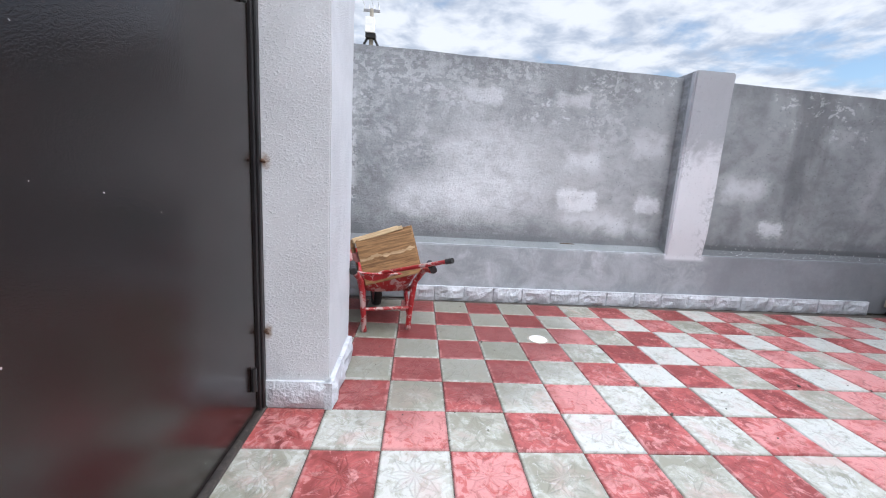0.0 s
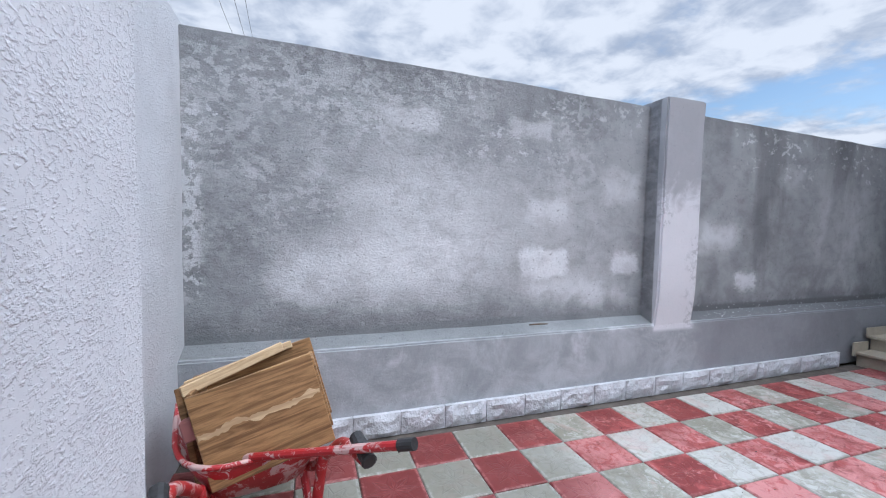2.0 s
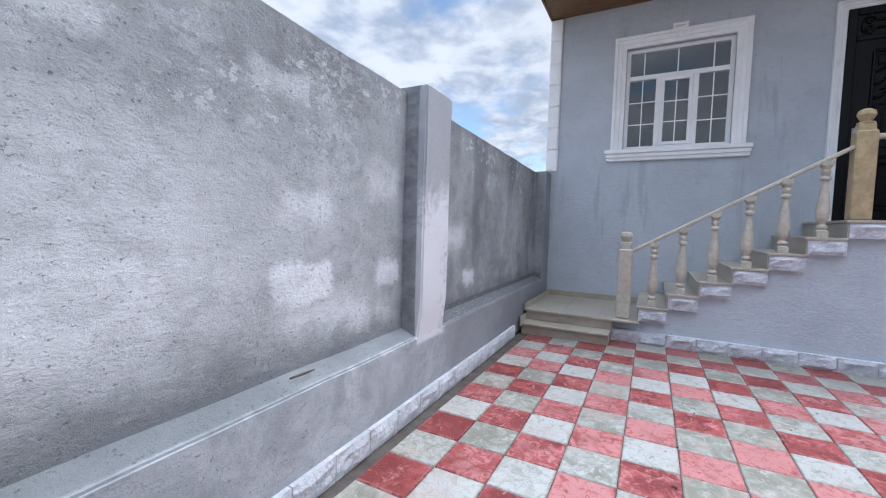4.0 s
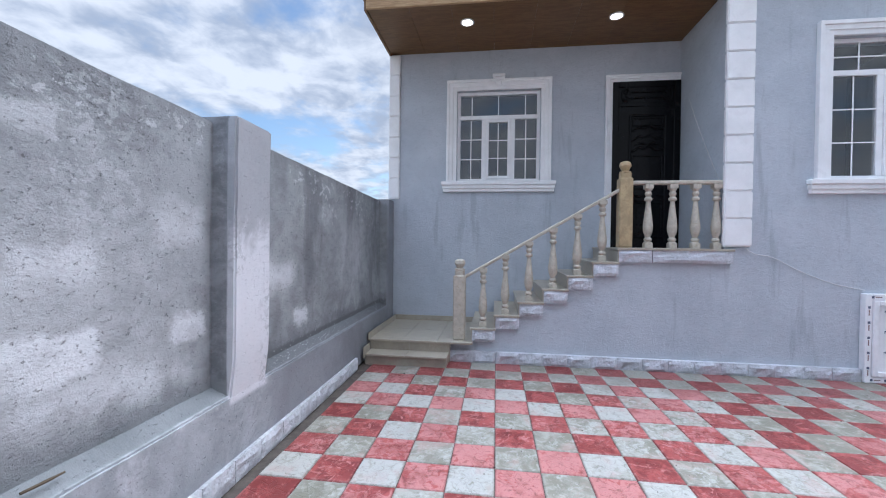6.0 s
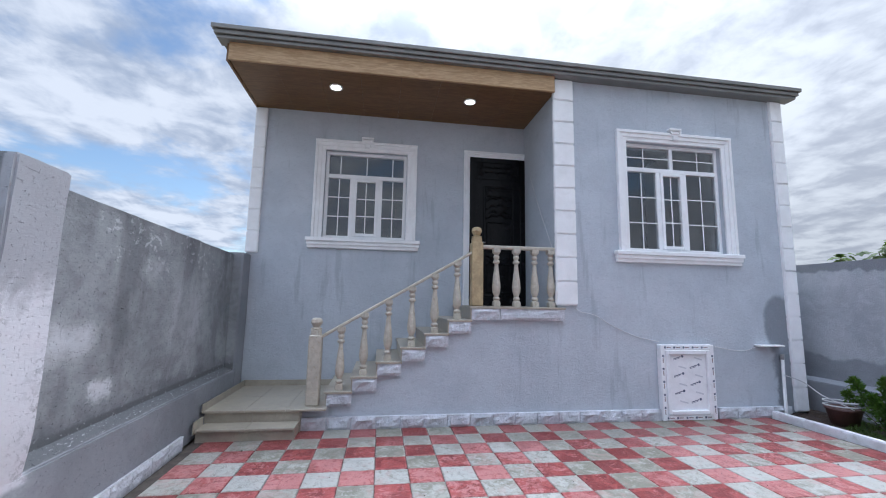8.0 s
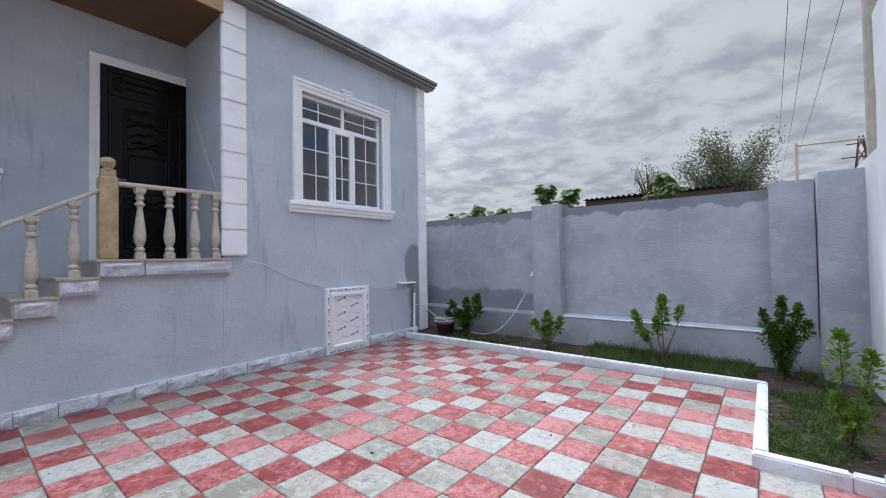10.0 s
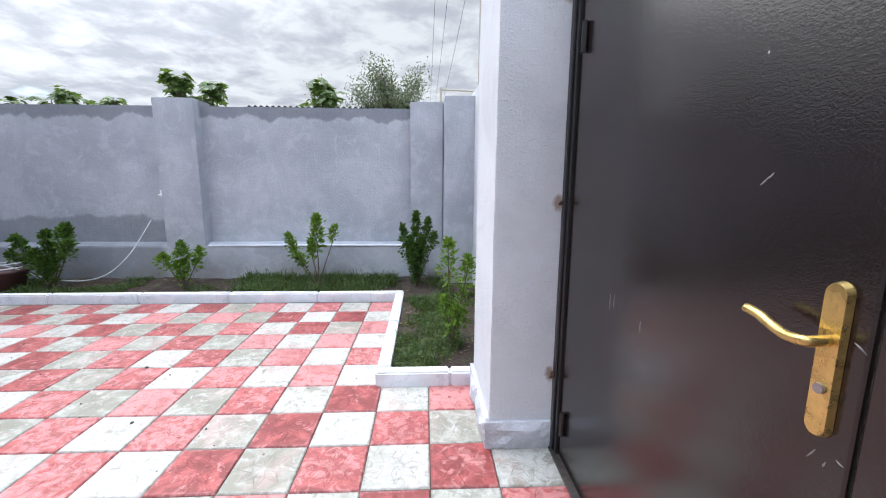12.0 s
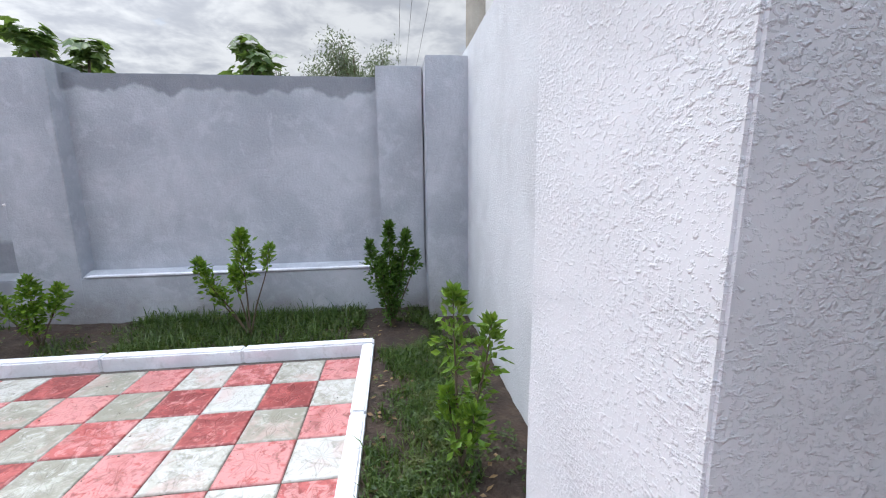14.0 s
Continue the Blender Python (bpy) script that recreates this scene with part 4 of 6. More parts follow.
def moulding(win, x, a, b_, c, d, wide):
    """Stepped white surround of an opening y a..b, z c..d in a wall at x: two jambs and a head."""
    jamb1, jamb2, head = bmesh.new(), bmesh.new(), bmesh.new()
    for s, e, t in ((0.0, 0.37, 0.030), (0.35, 0.74, 0.045), (0.72, 1.0, 0.062)):
        o, i = wide * e, wide * s
        block(jamb1, x - t, x + 0.01, a - o, a - i, c - 0.01 - 0.001 * s, d + o - 0.003, 0.005)
        block(jamb2, x - t, x + 0.01, b_ + i, b_ + o, c - 0.01 - 0.001 * s, d + o - 0.003, 0.005)
        block(head, x - t - 0.002, x + 0.01, a - o - 0.002, b_ + o + 0.002, d + i, d + o, 0.005)
    for name, bm in (("jamb", jamb1), ("jamb", jamb2), ("head", head)):
        part(name, bm, M_WHITE, win)


def window(name, x, hole, lights, label):
    a, b_, c, d = hole
    win = tagged(new("window"), label)
    win.parent = house
    moulding(win, x, a, b_, c, d, 0.17)
    bm = bmesh.new()
    for dz, t, e in ((0.0, 0.085, 0.25), (-0.06, 0.065, 0.235), (-0.11, 0.045, 0.225)):
        block(bm, x - t, x + 0.06, a - e, b_ + e, c - 0.065 + dz, c + dz - 0.002, 0.008)
    part("sill", bm, M_WHITE, win)
    m_ = (a + b_) / 2
    bm = bmesh.new()
    block(bm, x - 0.085, x, m_ - 0.105, m_ + 0.105, d + 0.205, d + 0.245, 0.008)
    block(bm, x - 0.075, x, m_ - 0.075, m_ + 0.075, d + 0.14, d + 0.20, 0.012)
    block(bm, x - 0.07, x, m_ - 0.05, m_ + 0.05, d + 0.05, d + 0.14, 0.014)
    for s in (-1, 1):
        pipe_into(bm, [(x - 0.06, m_ + s * 0.075, d + 0.18), (x - 0.085, m_ + s * 0.075, d + 0.18)], 0.022, 12)
    part("keystone", bm, M_WHITE, win)
    gx = x + 0.085
    bars, panes = bmesh.new(), []
    f = 0.055
    block(bars, gx - 0.02, gx + 0.05, a, a + f, c, d, 0.006)
    block(bars, gx - 0.02, gx + 0.05, b_ - f, b_, c, d, 0.006)
    block(bars, gx - 0.021, gx + 0.049, a + 0.001, b_ - 0.001, c + 0.001, c + f, 0.006)
    block(bars, gx - 0.021, gx + 0.049, a + 0.001, b_ - 0.001, d - f, d - 0.001, 0.006)
    zt, top_cells, cols = lights
    block(bars, gx - 0.024, gx + 0.046, a + f - 0.004, b_ - f + 0.004, zt - 0.035, zt + 0.035, 0.006)
    grille = bmesh.new()

    def cell(y0, y1, z0, z1, vs, hs, sash=False):
        if sash:
            for p, q, r, s in ((y0, y0 + 0.05, z0, z1), (y1 - 0.05, y1, z0, z1), (y0 + 0.05, y1 - 0.05, z0, z0 + 0.05), (y0 + 0.05, y1 - 0.05, z1 - 0.05, z1)):
                block(bars, gx - 0.035, gx + 0.04, p, q, r, s, 0.006)
            y0, y1, z0, z1 = y0 + 0.05, y1 - 0.05, z0 + 0.05, z1 - 0.05
        panes.append(part("pane", box(gx + 0.005, gx + 0.011, y0 - 0.004, y1 + 0.004, z0 - 0.004, z1 + 0.004), M_GLASS, win))
        for t in vs:
            block(grille, gx - 0.004, gx + 0.003, y0 + t * (y1 - y0) - 0.008, y0 + t * (y1 - y0) + 0.008, z0, z1)
        for t in hs:
            block(grille, gx - 0.0045, gx + 0.0035, y0, y1, z0 + t * (z1 - z0) - 0.008, z0 + t * (z1 - z0) + 0.008)

    n_ = len(top_cells)
    for k, (vs, hs) in enumerate(top_cells):
        y0, y1 = a + f + (b_ - a - 2 * f) * k / n_, a + f + (b_ - a - 2 * f) * (k + 1) / n_
        if k:
            block(bars, gx - 0.022, gx + 0.047, y0 - 0.03, y0 + 0.03, zt + 0.03, d - f + 0.004, 0.006)
        cell(y0 + (0.03 if k else 0), y1 - (0.03 if k < n_ - 1 else 0), zt + 0.035, d - f, vs, hs)
    y = a + f
    span = b_ - a - 2 * f
    for k, (share_, sash) in enumerate(cols):
        y1 = y + span * share_
        if k < len(cols) - 1:
            block(bars, gx - 0.022, gx + 0.047, y1 - 0.035, y1 + 0.035, c + f - 0.004, zt - 0.03, 0.006)
        cell(y + (0.035 if k else 0), y1 - (0.035 if k < len(cols) - 1 else 0), c + f, zt - 0.035, (0.5,), (1 / 3, 2 / 3), sash)
        y = y1
    part("frame", bars, M_PVC, win)
    part("grille", grille, M_PVC, win)
    for p in panes:
        p.visible_shadow = False
    return win


window("window_1", RX, W1, (3.725, [((0.15, 0.5, 0.85), ())], [(0.31, False), (0.38, True), (0.31, False)]), "white-framed porch window with grille bars, moulded surround and keystone")
window("window_2", HX, W2, (3.735, [((0.4,), (0.5,)), ((0.6,), (0.5,))], [(0.36, False), (0.30, True), (0.34, False)]), "large white-framed window with grille bars, moulded surround and keystone")

# entrance door
door = tagged(new("door"), "closed black embossed metal entrance door with white surround")
door.parent = house
ya, yb, za, zb = DOOR
bm = bmesh.new()
for s, e, t in ((0.0, 0.42, 0.03), (0.4, 0.77, 0.045), (0.75, 1.0, 0.06)):
    block(bm, RX - t, RX + 0.01, yb + 0.11 * s, yb + 0.11 * e, za + 0.001 * s, zb + 0.11 * e - 0.003, 0.005)
    block(bm, RX - t - 0.002, RX + 0.01, ya + 0.004 + 0.001 * s, yb + 0.11 * e + 0.002, zb + 0.11 * s, zb + 0.11 * e, 0.005)
part("surround", bm, M_WHITE, door)
bm = bmesh.new()
block(bm, RX - 0.012, RX - 0.001, ya + 0.004, yb, za, zb)
for y0, y1, z0, z1 in ((ya + 0.004, ya + 0.10, za, zb), (yb - 0.09, yb, za, zb), (ya + 0.1, yb - 0.09, zb - 0.09, zb), (ya + 0.1, yb - 0.09, 3.80, 3.86)):
    block(bm, RX - 0.045, RX - 0.012, y0, y1, z0, z1, 0.008)
part("door_frame", bm, M_DOOR, door)
bm = bmesh.new()
block(bm, RX - 0.028, RX - 0.012, ya + 0.1, yb - 0.09, za, 3.80)
lo, hi = 0.04, 0.56
mid_ = (lo + hi) / 2


def wavy(z, amp, r):
    """A moulded rail that swells up in the middle."""
    line_ = [(RX - 0.034, lo + (hi - lo) * k / 16, z + amp * (math.sin(math.pi * k / 16) ** 2 + 0.35 * math.sin(3 * math.pi * k / 8))) for k in range(17)]
    pipe_into(bm, line_, r, 8)


def bead(y0, y1, z0, z1, r):
    for p, q in (((y0, z0), (y0, z1)), ((y1, z0), (y1, z1)), ((y0, z0), (y1, z0)), ((y0, z1), (y1, z1))):
        pipe_into(bm, [(RX - 0.034, *p), (RX - 0.034, *q)], r, 8)


bead(lo, hi, 1.74, 3.66, 0.018)
bead(lo + 0.045, hi - 0.045, 1.80, 2.28, 0.012)
bead(lo + 0.045, hi - 0.045, 2.50, 3.02, 0.012)
bead(lo + 0.045, hi - 0.045, 3.50, 3.61, 0.010)
for z, amp, r in ((3.43, 0.05, 0.02), (3.28, 0.06, 0.016), (3.11, 0.05, 0.022), (2.42, -0.05, 0.02), (2.34, -0.04, 0.014)):
    wavy(z, amp, r)
for z0 in (1.86, 2.58):
    block(bm, RX - 0.046, RX - 0.012, lo + 0.10, hi - 0.10, z0, z0 + 0.36, 0.016, 2)
for k in range(3):
    pipe_into(bm, [(RX - 0.05, mid_ - 0.12, 1.92 + 0.09 * k), (RX - 0.054, mid_, 1.97 + 0.09 * k), (RX - 0.05, mid_ + 0.12, 1.94 + 0.09 * k)], [0.006, 0.014, 0.006], 8)
for s in (-1, 1):
    pipe_into(bm, [(RX - 0.036, mid_ + s * 0.02, 3.20), (RX - 0.042, mid_ + s * 0.10, 3.23), (RX - 0.036, mid_ + s * 0.19, 3.19)], [0.008, 0.026, 0.008], 10)
part("door_leaf", bm, M_DOOR, door, "embossed door panel with wavy reliefs")
bm = bmesh.new()
block(bm, RX - 0.024, RX - 0.012, ya + 0.1, yb - 0.09, 3.86, zb - 0.09)
for s, yc in ((1, 0.62), (-1, 0.02)):
    for t in (-1, 1):
        swirl = [(RX - 0.034, yc - s * (0.05 - 0.0022 * k) * math.cos(k * 0.42), 3.985 + t * (0.045 + (0.05 - 0.0022 * k) * math.sin(k * 0.42))) for k in range(20)]
        pipe_into(bm, swirl, 0.009, 8)
    pipe_into(bm, curve_points([(RX - 0.034, yc - s * 0.02, 4.09), (RX - 0.034, yc + s * 0.055, 4.06), (RX - 0.034, yc + s * 0.07, 3.985), (RX - 0.034, yc + s * 0.055, 3.91), (RX - 0.034, yc - s * 0.02, 3.88)], 5), 0.011, 8)
for z in (3.94, 4.03):
    pipe_into(bm, [(RX - 0.036, 0.09, z), (RX - 0.036, 0.55, z)], 0.013, 8)
part("scrollwork", bm, M_DOOR, door)
handle = part("handle", box(RX - 0.040, RX - 0.028, 0.668, 0.712, 2.47, 2.75, 0.008), M_STEEL, door, "long steel lock plate")
part("lever", pipe(curve_points([(RX - 0.04, 0.69, 2.66), (RX - 0.085, 0.69, 2.66), (RX - 0.09, 0.66, 2.66), (RX - 0.088, 0.56, 2.655)], 4), 0.010, 10), M_STEEL, handle, smooth=True)

# basement hatch, still wrapped in printed film
hatch = thing("basement_hatch", "white plastic basement hatch still wrapped in printed protective film", "hatch")
HY0, HY1, HZ0, HZ1 = -2.59, -1.715, 0.0, 1.06
bm = bmesh.new()
for y0, y1, z0, z1 in ((HY0, HY0 + 0.075, HZ0, HZ1), (HY1 - 0.075, HY1, HZ0, HZ1), (HY0 + 0.075, HY1 - 0.075, HZ0, HZ0 + 0.075), (HY0 + 0.075, HY1 - 0.075, HZ1 - 0.075, HZ1)):
    block(bm, 5.715, 5.80, y0, y1, z0, z1, 0.008)
part("frame", bm, M_FILM, hatch)
bm = bmesh.new()
i0, i1, j0, j1 = HY0 + 0.078, HY1 - 0.078, HZ0 + 0.078, HZ1 - 0.078
for y0, y1, z0, z1 in ((i0, i0 + 0.06, j0, j1), (i1 - 0.06, i1, j0, j1), (i0 + 0.06, i1 - 0.06, j0, j0 + 0.06), (i0 + 0.06, i1 - 0.06, j1 - 0.06, j1)):
    block(bm, 5.70, 5.79, y0, y1, z0, z1, 0.008)
part("sash", bm, M_FILM, hatch)
part("panel", box(5.735, 5.77, i0 + 0.055, i1 - 0.055, j0 + 0.055, j1 - 0.055), M_FILM, hatch)
mark = bmesh.new()
for p, q, z0, z1 in ((-0.065, 0.055, 0.004, 0.017), (-0.045, 0.055, -0.008, -0.003)):
    for v in block(mark, -0.0012, 0.0, p, q, z0, z1):
        v.co.z -= 0.28 * v.co.y
pipe_into(mark, [(-0.0012, -0.092, 0.034), (0, -0.092, 0.034)], 0.019, 14)
mark_me = mesh_of(mark, "print", M_INK)
ghost = mesh_of(box(-0.0012, 0.0, -0.075, 0.055, -0.008, 0.012), "print", M_GHOST)
for r_ in range(6):
    ym, zm = (HY1 - 0.27 if r_ % 2 == 0 else HY1 - 0.53), 0.86 - r_ * 0.122
    share("print", mark_me, hatch, pose(5.7345, ym, zm))
    share("print", ghost, hatch, pose(5.7345, HY0 + HY1 - ym, zm, 15, 0, 0))
dash = mesh_of(box(-0.0012, 0, -0.035, 0.035, -0.006, 0.006), "print", M_PRINT)
dash2 = mesh_of(box(-0.0012, 0, -0.014, 0.014, -0.014, 0.014, 0.0), "print", M_INK)
for k in range(5):
    for me_, dy in ((dash, 0.0), (dash2, 0.06)):
        share("print", me_, hatch, pose(5.7145, HY0 + 0.14 + 0.15 * k + dy, HZ1 - 0.038))
        share("print", me_, hatch, pose(5.7145, HY1 - 0.037, 0.12 + 0.18 * k + dy, 90, 0, 0))
        share("print", me_, hatch, pose(5.7145, HY0 + 0.037, 0.12 + 0.18 * k + dy, 90, 0, 0))
        share("print", me_, hatch, pose(5.7145, HY0 + 0.14 + 0.15 * k + dy, 0.038))

# house skirting of split stone
for k in range(23):
    y = 3.25 - 0.31 * k
    if y < -3.6 or (y > HY0 - 0.02 and y - 0.31 < HY1 - 0.01):
        continue
    share("stone", HSTONES[k % 5], house, pose(5.725, y, -0.005, 0, 0, -90))

# ---- stairs ----
stairs = tagged(new("stairs"), "plastered outside stairs with beige stone treads and split-stone ends", "stairs", kind="structure")
Z0, RISE, GO, YS = 0.285, 0.1836, 0.3117, 2.948
zk = [Z0 + RISE * k for k in range(8)]
part("step_body", box(HX - 0.002, RX - 0.004, YS, 4.36, -0.03, Z0 - 0.03), M_HOUSE, stairs)
for k in range(1, 7):
    part("step_body", box(HX - 0.002, RX - 0.004, YS - GO * k, YS - GO * (k - 1), -0.03, zk[k] - 0.03), M_HOUSE, stairs)
part("step_body", box(HX - 0.002, RX - 0.004, RY + 0.002, YS - GO * 6, -0.03, zk[7] - 0.03), M_HOUSE, stairs)
for k in range(1, 7):
    yb_, ya_ = YS - GO * (k - 1), YS - GO * k
    part("tread", box(5.725, RX - 0.005, ya_ - 0.004, yb_ + 0.028, zk[k] - 0.03, zk[k], 0.004), M_BEIGE, stairs)
    part("riser", box(5.745, RX - 0.006, yb_, yb_ + 0.012, zk[k - 1], zk[k] - 0.031), M_BEIGE, stairs)
    s_ = share("stone", HSTONES[k % 5], stairs, pose(5.722, yb_, zk[k] - 0.03 - 0.155, 0, 0, -90))
part("riser", box(5.745, RX - 0.006, YS - GO * 6, YS - GO * 6 + 0.012, zk[6], zk[7] - 0.031), M_BEIGE, stairs)
part("landing_slab", box(5.725, RX - 0.005, RY + 0.004, YS - GO * 6 + 0.028, zk[7] - 0.03, zk[7], 0.004), M_BEIGE, stairs)
part("landing_slab", box(5.725, HX - 0.004, -0.285, RY + 0.002, zk[7] - 0.031, zk[7] - 0.001, 0.004), M_BEIGE, stairs)
for k, (y, width_) in enumerate(((YS - GO * 6, 0.40), (YS - GO * 6 - 0.40, 0.96))):
    share("stone", HSTONES[k + 2], stairs, pose(5.722, y, zk[7] - 0.03 - 0.155, 0, 0, -90) @ Matrix.Diagonal((width_ / 0.31, 1, 1, 1)))
for j in range(2):
    for k in range(3):
        y0, y1 = 2.935 + (4.36 - 2.935) * k / 3, 2.935 + (4.36 - 2.935) * (k + 1) / 3
        x0, x1 = ((5.64, 6.36), (6.362, RX - 0.006))[j]
        part("landing_tile", box(x0, x1, y0, y1 - 0.003, Z0 - 0.028, Z0, 0.003), M_BEIGE, stairs)
for k in range(2):
    part("riser", box(5.675, 5.687, 3.25 + 0.545 * k, 3.25 + 0.545 * (k + 1) - 0.003, 0.14, Z0 - 0.029), M_BEIGE, stairs)
part("riser", box(5.687, HX, 3.238, 3.25, 0.0, Z0 - 0.029), M_BEIGE, stairs)
part("step_block", box(5.44, HX - 0.004, 3.255, 4.33, -0.03, 0.112), M_BEIGE, stairs)
for k in range(2):
    part("tread", box(5.40, 5.674, 3.25 + 0.54 * k, 3.25 + 0.54 * (k + 1) - 0.003, 0.113, 0.14, 0.004), M_BEIGE, stairs)
part("skirting", box(5.60, RX, 4.333, 4.345, Z0, Z0 + 0.085), M_BEIGE, stairs)
part("skirting", box(5.36, 5.60, 4.318, 4.332, 0.10, 0.235), M_BEIGE, stairs)
part("skirting", box(RX - 0.014, RX - 0.002, 2.9, 4.33, Z0, Z0 + 0.085), M_BEIGE, stairs)

# ---- balustrade ----
rail = thing("balustrade", "carved cream stone balustrade along the stairs and porch", "balustrade")
BX = 5.845


def baluster(h):
    p = [(0.046, 0.0), (0.046, 0.07), (0.030, 0.082), (0.044, 0.10), (0.044, 0.115), (0.027, 0.135), (0.048, 0.20), (0.054, 0.26), (0.046, 0.36), (0.033, 0.48), (0.025, 0.56),
         (0.024, 0.585), (0.043, 0.605), (0.043, 0.625), (0.025, 0.645), (0.038, 0.675), (0.038, 0.69), (0.027, 0.71), (0.044, 0.74), (0.048, 0.80)]
    b_ = lathe([(r * 1.12, z * h / 0.8) for r, z in p], 14)
    block(b_, -0.048, 0.048, -0.048, 0.048, 0.0, 0.065 * h / 0.8, 0.004)
    block(b_, -0.05, 0.05, -0.05, 0.05, 0.745 * h / 0.8, h, 0.004)
    return b_


bal_me = mesh_of(baluster(0.80), "baluster", M_LIME)
slope_ = RISE / GO
for k, y in enumerate((2.809, 2.512, 2.200, 1.888, 1.577, 1.265)):
    share("baluster", bal_me, rail, pose(BX, y, zk[k + 1]))
bal2 = mesh_of(baluster(0.82), "baluster", M_LIME)
for y in (0.70, 0.405, 0.13, -0.115):
    share("baluster", bal2, rail, pose(BX, y, zk[7]))


def newel(z, h, y, material):
    b_ = bmesh.new()
    block(b_, -0.082, 0.082, -0.082, 0.082, 0.0, h - 0.22, 0.014)
    block(b_, -0.066, 0.066, -0.066, 0.066, h - 0.25, h - 0.14, 0.02)
    l_ = lathe([(0.05, h - 0.16), (0.072, h - 0.15), (0.072, h - 0.135), (0.04, h - 0.125), (0.055, h - 0.10), (0.075, h - 0.06), (0.066, h - 0.02), (0.035, h)], 18)
    me_ = bpy.data.meshes.new("t")
    l_.to_mesh(me_)
    l_.free()
    b_.from_mesh(me_)
    o = part("newel", b_, material, rail, "square stone newel post with a ball top")
    o.matrix_basis = pose(BX, y, z)


newel(Z0, 1.10, 3.13, M_LIME)
newel(zk[7], 1.12, 0.99, M_LIME2)
bm = bmesh.new()
for v in block(bm, BX - 0.045, BX + 0.045, 1.06, 3.06, 0.0, 0.05, 0.012):
    v.co.z += zk[1] + 0.795 + (2.809 - v.co.y) * slope_
part("handrail", bm, M_LIME, rail)
part("handrail", box(BX - 0.045, BX + 0.045, RY - 0.0 + 0.004, 0.91, zk[7] + 0.815, zk[7] + 0.865, 0.012), M_LIME, rail)

# ---- planting bed edged by a white curb ----
curb = thing("curb", "white painted concrete curb round the planting bed", "curb", kind="structure")


def curb_stone(x0, x1, y0, y1):
    b_ = bmesh.new()
    block(b_, x0, x1, y0, y1, -0.03, 0.10, 0.012, 2)
    for v in b_.verts:
        v.co += noise.noise_vector(v.co * 3.1) * 0.004
    part("curb_stone", b_, M_CURB, curb)


x = 0.27
while x < 5.7:
    x1 = min(x + 1.0, 5.74)
    curb_stone(x + 0.002, x1 - 0.002, -3.60, -3.50)
    x = x1
for y0, y1 in ((-3.496, -2.55), (-2.546, -1.602)):
    curb_stone(0.27, 0.36, y0, y1)
curb_stone(-0.145, 0.36, -1.598, -1.50)
curb_stone(-0.31, -0.149, -1.598, -1.50)

bm = bmesh.new()


def soil_height(x, y):
    return 0.045 + 0.025 * noise.noise(Vector((x * 2.2, y * 2.2, 3.0))) + 0.014 * noise.noise(Vector((x * 9, y * 9, 5.0))) + (0.02 if y < -4.2 else 0.0)


def soil_patch(bm, x0, x1, y0, y1, s):
    nx, ny = int((x1 - x0) / s), int((y1 - y0) / s)
    g = [[bm.verts.new((x0 + (x1 - x0) * i / nx, y0 + (y1 - y0) * j / ny, 0)) for j in range(ny + 1)] for i in range(nx + 1)]
    for row in g:
        for v in row:
            v.co.z = soil_height(v.co.x, v.co.y)
    for i in range(nx):
        for j in range(ny):
            bm.faces.new((g[i][j], g[i + 1][j], g[i + 1][j + 1], g[i][j + 1]))


soil_patch(bm, -0.62, 0.28, -3.59, -1.55, 0.05)
soil_patch(bm, -0.62, 6.3, -4.44, -3.59, 0.05)
tagged(part("soil", bm, M_SOIL, smooth=True), "bare brown soil of the planting bed", "soil", kind="structure")


# ---- plants ----
def leaf_into(bm, at, along, up, length, width, fold=0.25):
    """A folded, pointed leaf of four faces."""
    along = along.normalized()
    side = along.cross(up)
    if side.length < 1e-4:
        side = along.cross(Vector((1, 0, 0.3)))
    side.normalize()
    nrm = side.cross(along)
    p0, p3 = at, at + along * length - nrm * length * 0.12
    m1 = at + along * length * 0.5 - nrm * width * fold
    a, b_ = at + along * length * 0.45 + side * width * 0.5, at + along * length * 0.45 - side * width * 0.5
    v = [bm.verts.new(q) for q in (p0, a, p3, b_, m1)]
    for t in ((0, 1, 4), (1, 2, 4), (2, 3, 4), (3, 0, 4)):
        bm.faces.new([v[i] for i in t])


def rand_dir(rng, lift=0.0):
    v = Vector((rng.uniform(-1, 1), rng.uniform(-1, 1), rng.uniform(-1, 1) + lift))
    return v.normalized() if v.length > 0.05 else Vector((0, 0, 1))


